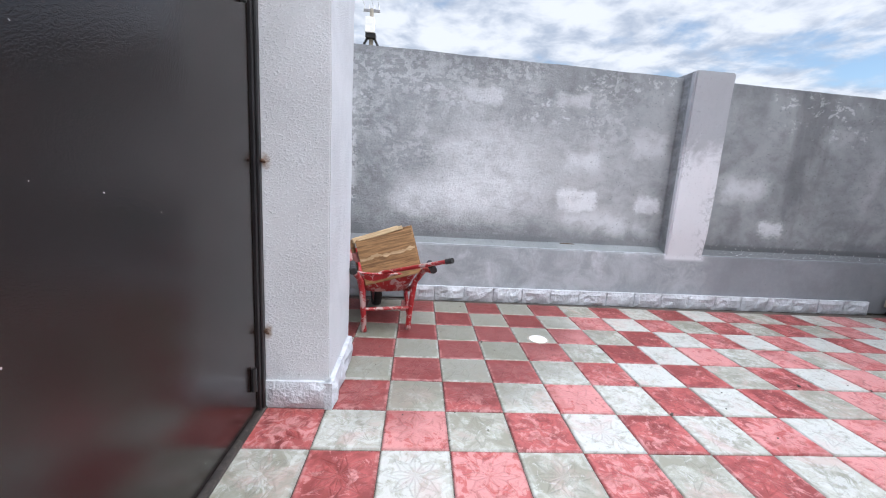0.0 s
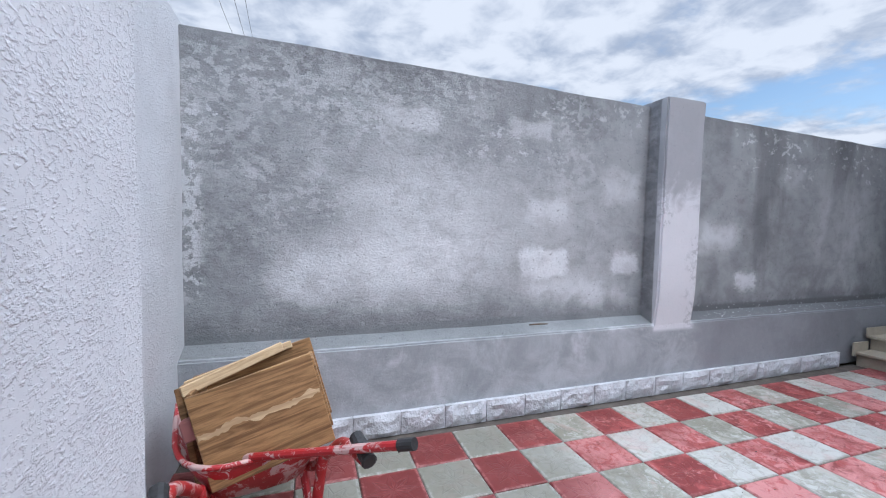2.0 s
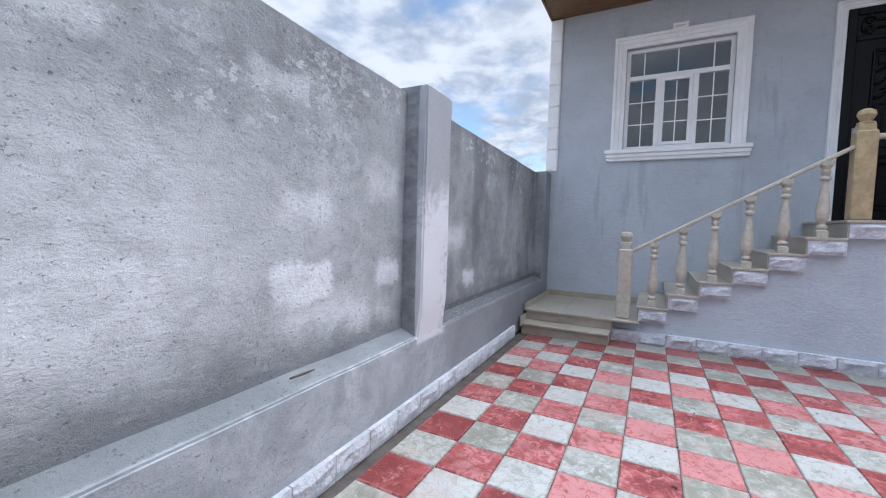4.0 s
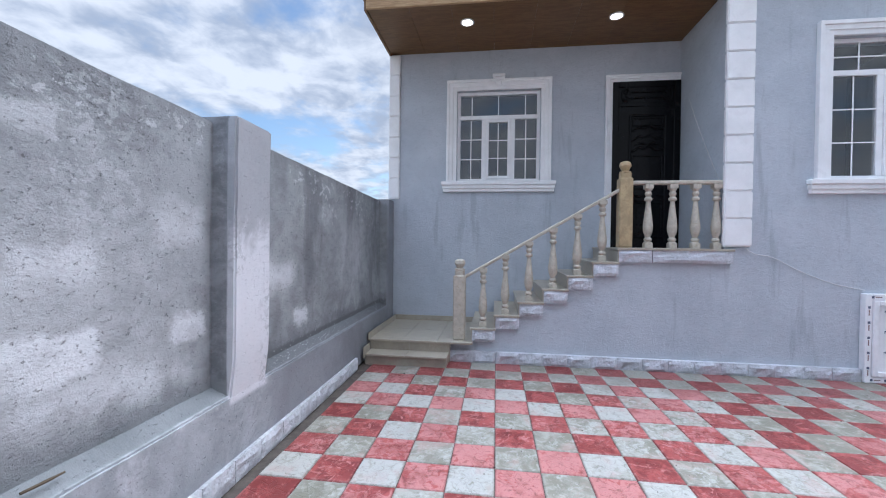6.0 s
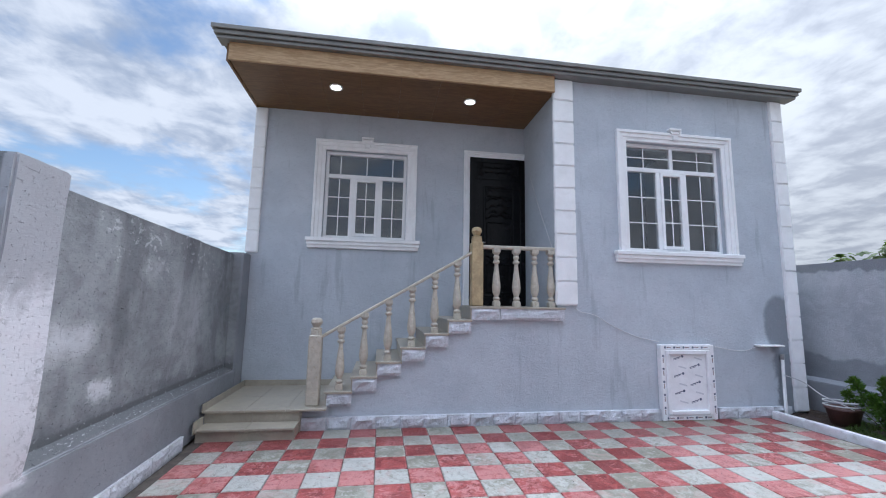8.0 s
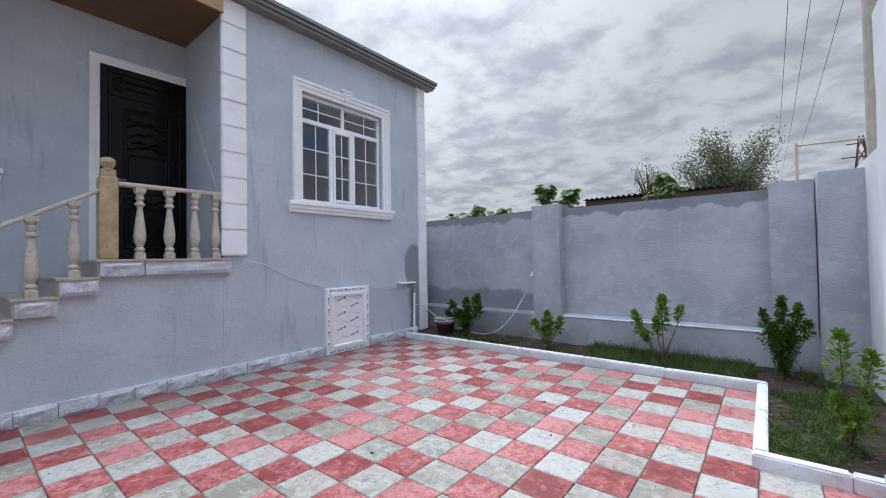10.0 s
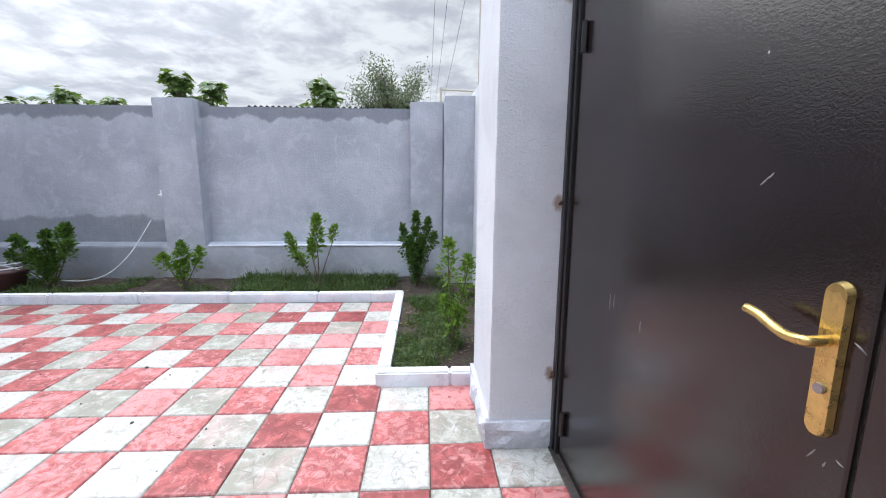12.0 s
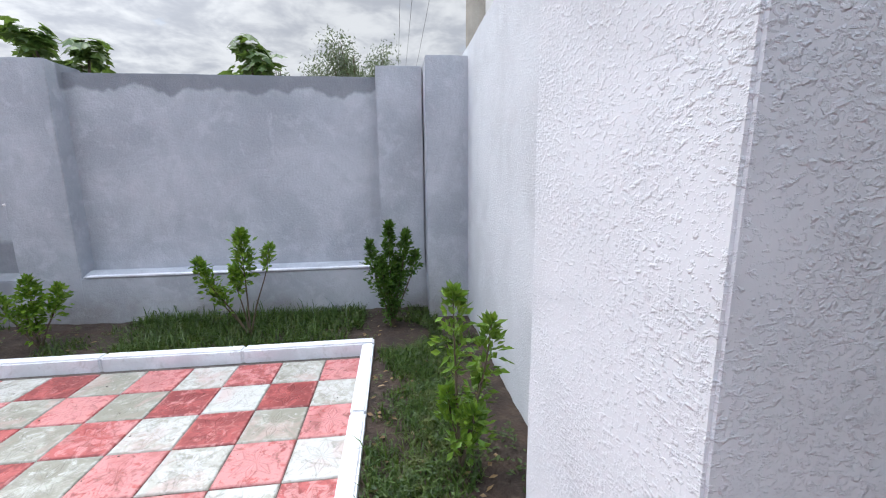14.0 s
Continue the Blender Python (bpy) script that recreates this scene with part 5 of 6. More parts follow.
def shrub(x, y, stems, material, label, seed, leaf=0.045, dense=1.0):
    """An evergreen shrub: each stem is (dx, dy, height, crown from, crown radius)."""
    rng = random.Random(seed)
    z = soil_height(x, y) - 0.02
    plant = thing("shrub", label, "shrub", pose(x, y, z), "shrubs in the bed")
    wood_, leaves = bmesh.new(), bmesh.new()
    for dx, dy, h, low, rad in stems:
        line = curve_points([(0, 0, 0), (dx * 0.35 + rng.uniform(-.01, .01), dy * 0.35, h * 0.35), (dx * 0.8, dy * 0.8, h * 0.72), (dx, dy, h)], 5)
        pipe_into(wood_, line, [0.009 * (1 - 0.8 * i / (len(line) - 1)) for i in range(len(line))], 6)
        for k in range(int(330 * dense * (1 - low) * h * rad / 0.05)):
            t = low + (1 - low) * rng.random() ** 0.85
            i = min(int(t * (len(line) - 1)), len(line) - 2)
            base = line[i].lerp(line[i + 1], t * (len(line) - 1) - i)
            taper = rad * (0.45 + 1.1 * (1 - abs(2 * (t - low) / (1 - low) - 0.75))) * (0.8 + 0.35 * noise.noise(base * 14 + Vector((seed, 0, 0))))
            out_ = rand_dir(rng, 0.45)
            d = taper * rng.random() ** 0.6 * (0.55 + 0.65 * abs(math.sin(t * h * 26.0 + seed)))
            leaf_into(leaves, base + Vector((out_.x * d, out_.y * d, out_.z * d * 0.7)), out_ + Vector((0, 0, 0.25)), rand_dir(rng, 1.0), leaf * rng.uniform(0.7, 1.25), leaf * 0.55 * rng.uniform(0.8, 1.2))
    part("stem", wood_, M_BARK, plant)
    part("leaves", leaves, material, plant)
    return plant


shrub(0.13, -3.93, [(0, 0, 0.96, 0.18, 0.085), (0.17, 0.03, 0.80, 0.34, 0.075), (-0.15, -0.02, 0.88, 0.38, 0.075), (0.07, 0.06, 0.66, 0.14, 0.085), (-0.07, -0.04, 0.62, 0.12, 0.085), (-0.23, 0.02, 0.70, 0.66, 0.055)], M_BUSHD, "dense upright dark green shrub in the bed", 3, 0.048, 1.5)
shrub(-0.19, -2.06, [(0.03, 0.0, 0.88, 0.52, 0.062), (-0.13, 0.04, 0.74, 0.58, 0.066), (0.05, -0.03, 0.40, 0.30, 0.075), (-0.05, 0.06, 0.34, 0.25, 0.085), (-0.1, -0.05, 0.46, 0.45, 0.055)], M_BUSH, "slender light green shrub in the bed", 5, 0.05, 1.0)
shrub(1.36, -3.95, [(0.0, 0.0, 0.94, 0.48, 0.095), (0.34, 0.05, 0.70, 0.46, 0.075), (-0.22, 0.0, 0.80, 0.72, 0.06), (0.09, 0.0, 0.62, 0.55, 0.055), (0.26, 0.0, 0.45, 0.5, 0.05)], M_BUSH, "open green shrub with several thin stems", 7, 0.055, 1.35)
shrub(2.98, -3.90, [(0.0, 0.0, 0.60, 0.42, 0.085), (0.20, 0.05, 0.46, 0.45, 0.085), (-0.22, 0.0, 0.52, 0.45, 0.085), (0.02, 0.05, 0.36, 0.3, 0.08)], M_BUSH, "small rounded green shrub in the bed", 8, 0.055, 1.3)
shrub(4.62, -4.00, [(0.0, 0.0, 0.72, 0.25, 0.10), (0.34, 0.03, 0.66, 0.42, 0.09), (-0.24, 0.0, 0.80, 0.40, 0.10), (-0.34, 0.1, 0.62, 0.55, 0.07), (0.08, 0.1, 0.5, 0.2, 0.11), (0.46, 0.0, 0.46, 0.6, 0.07)], M_BUSHD, "broad dark green shrub beside the tap", 9, 0.062, 1.25)

rng = random.Random(11)
grass = bmesh.new()
count = 0
while count < 19000:
    x, y = (rng.uniform(-0.58, 0.25), rng.uniform(-3.6, -1.62)) if rng.random() < 0.42 else (rng.uniform(-0.3, 5.2), rng.uniform(-4.38, -3.63))
    dens = noise.noise(Vector((x * 1.7, y * 1.7, 9.0))) + 0.35 * noise.noise(Vector((x * 6, y * 6, 2.0)))
    if x > 2.4 and y < -3.6:
        dens -= 0.35
    if x < 0.3:
        dens += 0.14
    if y > -3.5 and x < -0.28 + 0.12 * noise.noise(Vector((0.0, y * 4, 1.0))):
        dens -= 0.55
    if y < -3.6 and 0.4 < x < 2.3:
        dens += 0.35
    if (x - 0.1) ** 2 + (y + 3.75) ** 2 < 0.09:
        dens -= 0.5
    if dens < rng.uniform(-0.2, 0.3):
        continue
    z = soil_height(x, y) - 0.004
    h = rng.uniform(0.018, 0.065) * (1.7 if y < -3.6 and 0.4 < x < 2.4 else 1.0) * (1.9 if rng.random() < 0.06 else 1.0)
    a, lean = rng.uniform(0, 6.28), rng.uniform(0.3, 1.6)
    d = Vector((math.cos(a), math.sin(a), 0))
    s = Vector((-d.y, d.x, 0)) * rng.uniform(0.002, 0.006)
    p = Vector((x, y, z))
    q, t = p + d * h * 0.4 * lean + Vector((0, 0, h * 0.7)), p + d * h * lean + Vector((0, 0, h * (1.0 if lean < 1 else 0.75)))
    v = [grass.verts.new(c) for c in (p - s, p + s, q + s * 0.8, q - s * 0.8, t)]
    grass.faces.new((v[0], v[1], v[2], v[3]))
    grass.faces.new((v[3], v[2], v[4]))
    count += 1
for k in range(4200):
    x, y = (rng.uniform(-0.52, 0.25), rng.uniform(-3.6, -1.64)) if rng.random() < 0.6 else (rng.uniform(-0.3, 5.0), rng.uniform(-4.36, -3.64))
    clump = noise.noise(Vector((x * 4.2, y * 4.2, 21.0)))
    if clump < rng.uniform(-0.05, 0.35):
        continue
    a, lift_ = rng.uniform(0, 6.28), rng.uniform(0.0, 0.055)
    p = Vector((x, y, soil_height(x, y) + lift_))
    leaf_into(grass, p, Vector((math.cos(a), math.sin(a), rng.uniform(-0.1, 0.5))), Vector((0, 0, 1)), rng.uniform(0.018, 0.04), rng.uniform(0.012, 0.022))
litter = bmesh.new()
for k in range(150):
    x, y = (rng.uniform(-0.55, 0.24), rng.uniform(-3.5, -1.64)) if rng.random() < 0.65 else (rng.uniform(-0.3, 5.0), rng.uniform(-4.3, -3.66))
    a = rng.uniform(0, 6.28)
    leaf_into(litter, Vector((x, y, soil_height(x, y) + 0.012)), Vector((math.cos(a), math.sin(a), 0.15)), Vector((rng.uniform(-.4, .4), 0.2, 1)), rng.uniform(0.03, 0.06), rng.uniform(0.014, 0.028))
tagged(part("fallen_leaves", litter, M_DRY), "dry brown fallen leaves scattered on the soil", "fallen leaves", kind="stuff")
tagged(part("grass", grass, M_GRASS), "short patchy grass and weeds on the soil", "grass", kind="stuff")


def lobed_leaf(bm, at, along, up, size):
    along = along.normalized()
    side = along.cross(up).normalized()
    nrm = side.cross(along)
    shape = [(0.0, 0.0), (-0.08, 0.28), (0.16, 0.50), (0.34, 0.26), (0.62, 0.50), (0.70, 0.18), (1.0, 0.0), (0.70, -0.18), (0.62, -0.50), (0.34, -0.26), (0.16, -0.50), (-0.08, -0.28)]
    c = bm.verts.new(at + along * 0.36 * size + nrm * 0.05 * size)
    ring_ = [bm.verts.new(at + (along * u + side * s - nrm * (0.25 * u * u + 0.2 * abs(s))) * size) for u, s in shape]
    for i in range(len(ring_)):
        bm.faces.new((c, ring_[i], ring_[(i + 1) % len(ring_)]))


def fig(x, y, shoots, seed, label):
    """A fig: each shoot is (reach along x, reach along y, height, leaves) and ends in a tuft of drooping lobed leaves."""
    rng_ = random.Random(seed)
    tree = thing("fig_tree", label, "tree", pose(x, y, -0.045), "fig trees behind the wall")
    wood_, green = bmesh.new(), bmesh.new()
    for ex, ey, h, leaves_ in shoots:
        line = curve_points([(0, 0, 0), (ex * 0.3, ey * 0.3, h * 0.5), (ex * 0.8, ey * 0.8, h * 0.86), (ex, ey, h)], 5)
        pipe_into(wood_, line, [0.03 * (1 - 0.8 * i / (len(line) - 1)) for i in range(len(line))], 6)
        for k in range(leaves_):
            t = rng_.uniform(0.83, 1.0)
            i = min(int(t * (len(line) - 1)), len(line) - 2)
            base = line[i].lerp(line[i + 1], t * (len(line) - 1) - i)
            a = rng_.uniform(0, 6.28)
            d = Vector((math.cos(a), math.sin(a), rng_.uniform(-1.1, 0.25)))
            q = base + Vector((math.cos(a), math.sin(a), 0)) * rng_.uniform(0.02, 0.13) + Vector((0, 0, rng_.uniform(-0.05, 0.08)))
            lobed_leaf(green, q, d, Vector((rng_.uniform(-.4, .4), rng_.uniform(-.4, .4), 1)), rng_.uniform(0.10, 0.18))
    part("trunk", wood_, M_BARK, tree)
    part("crown", green, M_FIG, tree)


fig(3.25, -5.10, [(0.20, 0.1, 2.86, 44), (0.36, -0.1, 2.76, 26), (-0.26, 0.05, 2.74, 50), (-0.08, -0.1, 2.62, 22)], 21, "leafy fig tree rising above the boundary wall")
fig(1.47, -5.10, [(0.03, 0.0, 2.80, 40), (-0.10, 0.1, 2.66, 26), (0.14, -0.1, 2.6, 16)], 22, "small fig tree rising above the boundary wall")
fig(4.98, -5.10, [(0.0, 0.1, 2.62, 30), (0.28, 0.0, 2.52, 18), (-0.2, 0.0, 2.50, 14), (0.75, 0.1, 2.5, 16)], 23, "low fig tree just topping the boundary wall")
fig(4.45, -5.15, [(0.0, 0.0, 2.58, 12), (-0.12, 0.1, 2.50, 8)], 24, "sparse fig shoots just topping the boundary wall")


def far_tree(x, y, z_low, z_top, rx, seed, leaves_, label):
    rng_ = random.Random(seed)
    tree = thing("tree", label, "tree", pose(x, y, -0.045))
    wood_, green = bmesh.new(), bmesh.new()
    trunk = curve_points([(0, 0, 0), (0.1, 0, z_low * 0.6), (0.0, 0.1, z_low), (0.05, 0, z_top * 0.9)], 5)
    pipe_into(wood_, trunk, [0.16 * (1 - 0.85 * i / (len(trunk) - 1)) for i in range(len(trunk))], 8)
    tips = []
    for k in range(34):
        a, t = rng_.uniform(0, 6.28), rng_.random()
        base = Vector((0, 0, z_low * 0.75 + (z_top - z_low) * 0.4 * t))
        reach = rx * rng_.uniform(0.45, 1.05) * (1 - 0.5 * t)
        tip = Vector((math.cos(a) * reach, math.sin(a) * reach, z_low + (z_top - z_low) * (0.15 + 0.85 * rng_.random() * (1 - 0.55 * (reach / rx) ** 2))))
        line = curve_points([base, base.lerp(tip, 0.5) + Vector((0, 0, 0.18)), tip], 4)
        pipe_into(wood_, line, [0.035 * (1 - 0.85 * i / (len(line) - 1)) for i in range(len(line))], 5)
        tips.append(line)
    for k in range(leaves_):
        line = tips[rng_.randrange(len(tips))]
        q = line[rng_.randrange(2, len(line))] + rand_dir(rng_) * rng_.random() ** 0.7 * rx * 0.30
        d = rand_dir(rng_, 0.2)
        leaf_into(green, q, d, rand_dir(rng_, 0.5), rng_.uniform(0.07, 0.13), rng_.uniform(0.025, 0.045))
    part("trunk", wood_, M_BARK, tree)
    part("crown", green, M_GREY_LEAF, tree)


far_tree(1.05, -13.0, 2.8, 5.4, 1.70, 31, 17000, "grey-green feathery tree beyond the neighbour's shed")
far_tree(3.40, -13.4, 3.2, 4.9, 0.80, 32, 1600, "thin sparse grey-green tree beyond the shed")

# neighbour's shed with a corrugated roof
shed = thing("shed", "low neighbouring shed with a dark corrugated sheet roof", "shed")
part("wall", box(0.9, 6.2, -11.0, -8.3, -0.045, 2.7), M_CONC, shed)
bm = bmesh.new()
n_ = 150
rows_ = []
for j, (y, z) in enumerate(((-8.0, 2.93), (-11.3, 2.75))):
    rows_.append([bm.verts.new((0.72 + 3.1 * i / n_, y, z + 0.022 * math.sin(i * 2 * math.pi / 6))) for i in range(n_ + 1)])
    rows_.append([bm.verts.new((0.72 + 3.1 * i / n_, y, z - 0.01 + 0.022 * math.sin(i * 2 * math.pi / 6))) for i in range(n_ + 1)])
for i in range(n_):
    bm.faces.new((rows_[0][i], rows_[0][i + 1], rows_[2][i + 1], rows_[2][i]))
    bm.faces.new((rows_[1][i], rows_[3][i], rows_[3][i + 1], rows_[1][i + 1]))
    bm.faces.new((rows_[0][i], rows_[1][i], rows_[1][i + 1], rows_[0][i + 1]))
part("roof", bm, M_DARK, shed)
part("beam", box(0.75, 3.8, -8.2, -8.11, 2.77, 2.88), M_BARK, shed)
part("eave", box(3.85, 6.4, -8.4, -8.1, 2.71, 2.78), M_DARK, shed)
part("post", box(0.8, 0.9, -8.21, -8.11, -0.045, 2.77), M_BARK, shed)
part("post", box(3.6, 3.7, -8.21, -8.11, -0.045, 2.77), M_BARK, shed)

# street poles, wires, gas pipe and pylons
pole = thing("utility_pole", "concrete utility pole just outside the boundary wall", "utility pole", pose(-0.86, -5.05, -0.045))
part("shaft", lathe([(0.12, 0), (0.085, 8.6)], 12), M_CONC, pole)
part("crossarm", box(-0.7, 0.7, -0.05, 0.05, 8.1, 8.2), M_CONC, pole)
tpole = thing("utility_pole", "far utility pole with crossarm and a white transformer box", "utility pole", pose(-2.95, 25.0, -0.045))
part("shaft", lathe([(0.17, 0), (0.11, 10.2)], 12), M_CONC, tpole)
part("crossarm", box(-0.45, 0.45, -0.05, 0.05, 10.05, 10.18), M_STEEL, tpole)
part("transformer_box", box(-0.30, 0.22, -0.5, -0.1, 8.85, 9.65, 0.02), M_PVC, tpole)
bm = bmesh.new()
for s in (-1, 1):
    pipe_into(bm, [(0, -0.1, 8.75), (s * 0.25, -0.15, 8.55), (s * 0.42, -0.15, 8.2)], 0.07, 8)
block(bm, -0.28, 0.28, -0.4, 0.1, 8.62, 8.84)
part("bracket", bm, M_GATE_D, tpole)
for dx in (-0.4, -0.15, 0.15, 0.4):
    part("insulator", pipe([(dx, 0, 10.18), (dx, 0, 10.42)], 0.03, 8), M_PVC, tpole)
wires = bmesh.new()
for dx in (-0.55, 0.1, 0.55):
    for a, b_ in (((-0.86 + dx, -5.05, 8.15), (-1.2 + dx, -60.0, 10.5)), ((-0.86 + dx, -5.05, 8.15), (-2.95 + dx * 0.7, 25.0, 10.3))):
        a, b_ = Vector(a), Vector(b_)
        line = [a.lerp(b_, k / 24) - Vector((0, 0, 1.1 * (1 - (2 * k / 24 - 1) ** 2))) for k in range(25)]
        pipe_into(wires, line, 0.008, 5)
tagged(part("power_lines", wires, M_WIRE), "black overhead power lines along the street", "power lines")
gas = thing("gas_pipe", "raised beige overhead gas pipe on a post", "gas pipe")
part("post", pipe([(-0.80, -20, -0.045), (-0.80, -20, 6.0)], 0.055, 10), M_LIME, gas)
part("run", pipe([(-0.80, -20, 5.9), (-7.0, -20, 5.7)], 0.045, 10), M_LIME, gas)


def pylon(x, y, h):
    p = thing("pylon", "distant lattice electricity pylon", "pylon", pose(x, y, -0.045), "distant pylons")
    b_ = bmesh.new()
    wide = h * 0.1
    for sx in (-1, 1):
        for sy in (-1, 1):
            pipe_into(b_, [(sx * wide, sy * wide, 0), (sx * 0.3, sy * 0.3, h)], 0.11, 4)
    for k in range(9):
        f0, f1 = k / 9, (k + 1) / 9
        r0, r1 = wide + (0.3 - wide) * f0, wide + (0.3 - wide) * f1
        for s in (-1, 1):
            pipe_into(b_, [(-r0, s * r0, h * f0), (r1, s * r1, h * f1)], 0.07, 4)
            pipe_into(b_, [(r0, s * r0, h * f0), (-r1, s * r1, h * f1)], 0.07, 4)
    part("tower", b_, M_RUST, p)
    b_ = bmesh.new()
    for f, r in ((0.72, 0.15), (0.83, 0.12), (0.94, 0.09)):
        pipe_into(b_, [(-h * r, 0, h * f), (h * r, 0, h * f)], 0.12, 4)
    part("arms", b_, M_RUST, p)


pylon(-15.2, -115.0, 25.0)
pylon(-8.5, -190.0, 27.0)

# ---- wheelbarrow with a wooden crate ----
barrow = thing("wheelbarrow", "old red steel wheelbarrow with chipped paint parked in the corner", "wheelbarrow", pose(-0.09, 3.42, 0, 0, 0, 13.4))
bm = bmesh.new()
rim_pts, low_pts = [], []
for k in range(28):
    a = 2 * math.pi * k / 28
    ca, sa = math.copysign(abs(math.cos(a)) ** 0.55, math.cos(a)), math.copysign(abs(math.sin(a)) ** 0.55, math.sin(a))
    rim_pts.append(Vector((0.29 * ca, 0.36 + 0.40 * sa, 0.50 + 0.025 * sa)))
    low_pts.append(Vector((0.20 * ca, 0.33 + 0.31 * sa, 0.32)))
o1, o2 = [bm.verts.new(p) for p in rim_pts], [bm.verts.new(p) for p in low_pts]
i1, i2 = [bm.verts.new(p + Vector((-0.006 * (p.x > 0) + 0.006 * (p.x < 0), 0, 0.002))) for p in rim_pts], [bm.verts.new(p + Vector((0, 0, 0.006))) for p in low_pts]
for k in range(28):
    j = (k + 1) % 28
    bm.faces.new((o2[k], o2[j], o1[j], o1[k]))
    bm.faces.new((i1[k], i1[j], i2[j], i2[k]))
    bm.faces.new((o1[k], o1[j], i1[j], i1[k]))
bm.faces.new(o2[::-1])
bm.faces.new(i2)
pipe_into(bm, [p + Vector((0, 0, 0.004)) for p in rim_pts + rim_pts[:1]], 0.011, 6)
part("tray", bm, M_RB, barrow, "dented red tray", smooth=True)
for s in (-1, 1):
    part("handle", pipe(curve_points([(s * 0.27 - 0.03, -0.42, 0.595), (s * 0.26 - 0.02, -0.20, 0.545), (s * 0.22, -0.05, 0.43), (s * 0.19, 0.12, 0.305), (s * 0.12, 0.5, 0.26), (s * 0.06, 0.80, 0.19)], 5), 0.021, 10), M_RB, barrow, smooth=True)
    bm = lathe([(0.019, 0.0), (0.026, 0.004), (0.023, 0.02), (0.026, 0.04), (0.023, 0.06), (0.026, 0.08), (0.023, 0.10), (0.024, 0.125)], 12)
    g_ = part("grip", bm, M_RUBBER, barrow, "black ribbed rubber grip")
    g_.matrix_basis = pose(s * 0.272 - 0.031, -0.455, 0.604, -78, 0, 0)
    part("leg", pipe(curve_points([(s * 0.215, -0.045, 0.43), (s * 0.205, -0.03, 0.36), (s * 0.185, -0.01, 0.15), (s * 0.178, 0.0, 0.0)], 4), 0.022, 10), M_RB, barrow, smooth=True)
    part("brace", pipe([(s * 0.185, -0.01, 0.06), (s * 0.17, 0.13, 0.31)], 0.017, 8), M_RB, barrow)
part("stretcher", pipe([(-0.185, -0.012, 0.19), (0.185, -0.012, 0.19)], 0.014, 8), M_RB, barrow)
bm = bmesh.new()
R_ = 0.17
prof = [(R_ - 0.045, -0.03), (R_ - 0.01, -0.035), (R_, -0.015), (R_, 0.015), (R_ - 0.01, 0.035), (R_ - 0.045, 0.03)]
rings_ = []
for k in range(28):
    a = 2 * math.pi * k / 28
    rings_.append([bm.verts.new((w_, r_ * math.cos(a), r_ * math.sin(a))) for r_, w_ in prof])
for k in range(28):
    A, B = rings_[k], rings_[(k + 1) % 28]
    for i in range(6):
        bm.faces.new((A[i], A[(i + 1) % 6], B[(i + 1) % 6], B[i]))
wheel = part("wheel", bm, M_RUBBER, barrow, "black rubber tyre")
wheel.matrix_basis = pose(0, 0.66, R_)
bm = pipe([(-0.025, 0, 0), (0.025, 0, 0)], R_ - 0.04, 24)
part("rim", bm, M_RB, wheel)
part("axle", pipe([(-0.09, 0, 0), (0.09, 0, 0)], 0.012, 8), M_STEEL, wheel)

crate = thing("wooden_crate", "weathered pine crate lying tilted in the wheelbarrow", "crate", pose(-0.265, 3.38, 0.405, -10, -15.5, 4))
bm = bmesh.new()
block(bm, 0.0, 0.445, 0.0, 0.018, -0.03, 0.325, 0.003)
for v in bm.verts:
    v.co.z += 0.006 * noise.noise(Vector((v.co.x * 30, 1.0, v.co.z * 5)))
part("front_board", bm, M_PLANK, crate)
bm = bmesh.new()
edge_up, edge_dn = [], []
for k in range(41):
    u_ = 0.006 + 0.435 * k / 40
    m0 = 0.172 + 0.016 * noise.noise(Vector((u_ * 11, 0.0, 4.0)))
    h0 = max(0.002, 0.011 + 0.012 * noise.noise(Vector((u_ * 26, 3.0, 1.0))) + 0.006 * noise.noise(Vector((u_ * 80, 7.0, 1.0))))
    edge_up.append(bm.verts.new((u_, -0.0016, m0 + h0)))
    edge_dn.append(bm.verts.new((u_, -0.0016, m0 - h0)))
for k in range(40):
    bm.faces.new((edge_dn[k], edge_dn[k + 1], edge_up[k + 1], edge_up[k]))
part("pale_scar", bm, M_PLANK2, crate, "pale splintered streak")
part("side_board", box(0.002, 0.02, 0.019, 0.26, 0.0, 0.33, 0.003), M_PLANK, crate)
part("side_board", box(0.435, 0.453, 0.019, 0.26, 0.02, 0.30, 0.003), M_PLANK, crate)
part("back_board", box(-0.02, 0.46, 0.262, 0.28, 0.0, 0.36, 0.003), M_PLANK, crate)
part("bottom_board", box(0.021, 0.434, 0.02, 0.26, 0.0, 0.014, 0.002), M_PLANK, crate)
lath = part("lath", box(0, 0.40, -0.012, 0.012, -0.02, 0.02, 0.003), M_PLANK2, crate, "loose pale pine lath")
lath.matrix_basis = pose(-0.03, 0.10, 0.335, 0, -4, 22)
lath = part("lath", box(0, 0.42, -0.01, 0.01, -0.016, 0.016, 0.003), M_PLANK2, crate, "loose pale pine lath")
lath.matrix_basis = pose(-0.035, 0.19, 0.345, 0, -2, 9)
lath = part("lath", box(-0.012, 0.012, -0.01, 0.01, -0.34, 0.03, 0.003), M_PLANK, crate)
lath.matrix_basis = pose(-0.045, 0.13, 0.32, 0, 3, 0)
lath = part("lath", box(-0.008, 0.008, -0.035, 0.035, -0.36, 0.02, 0.003), M_PLANK, crate)
lath.matrix_basis = pose(-0.04, 0.20, 0.33, 0, 5, 0)
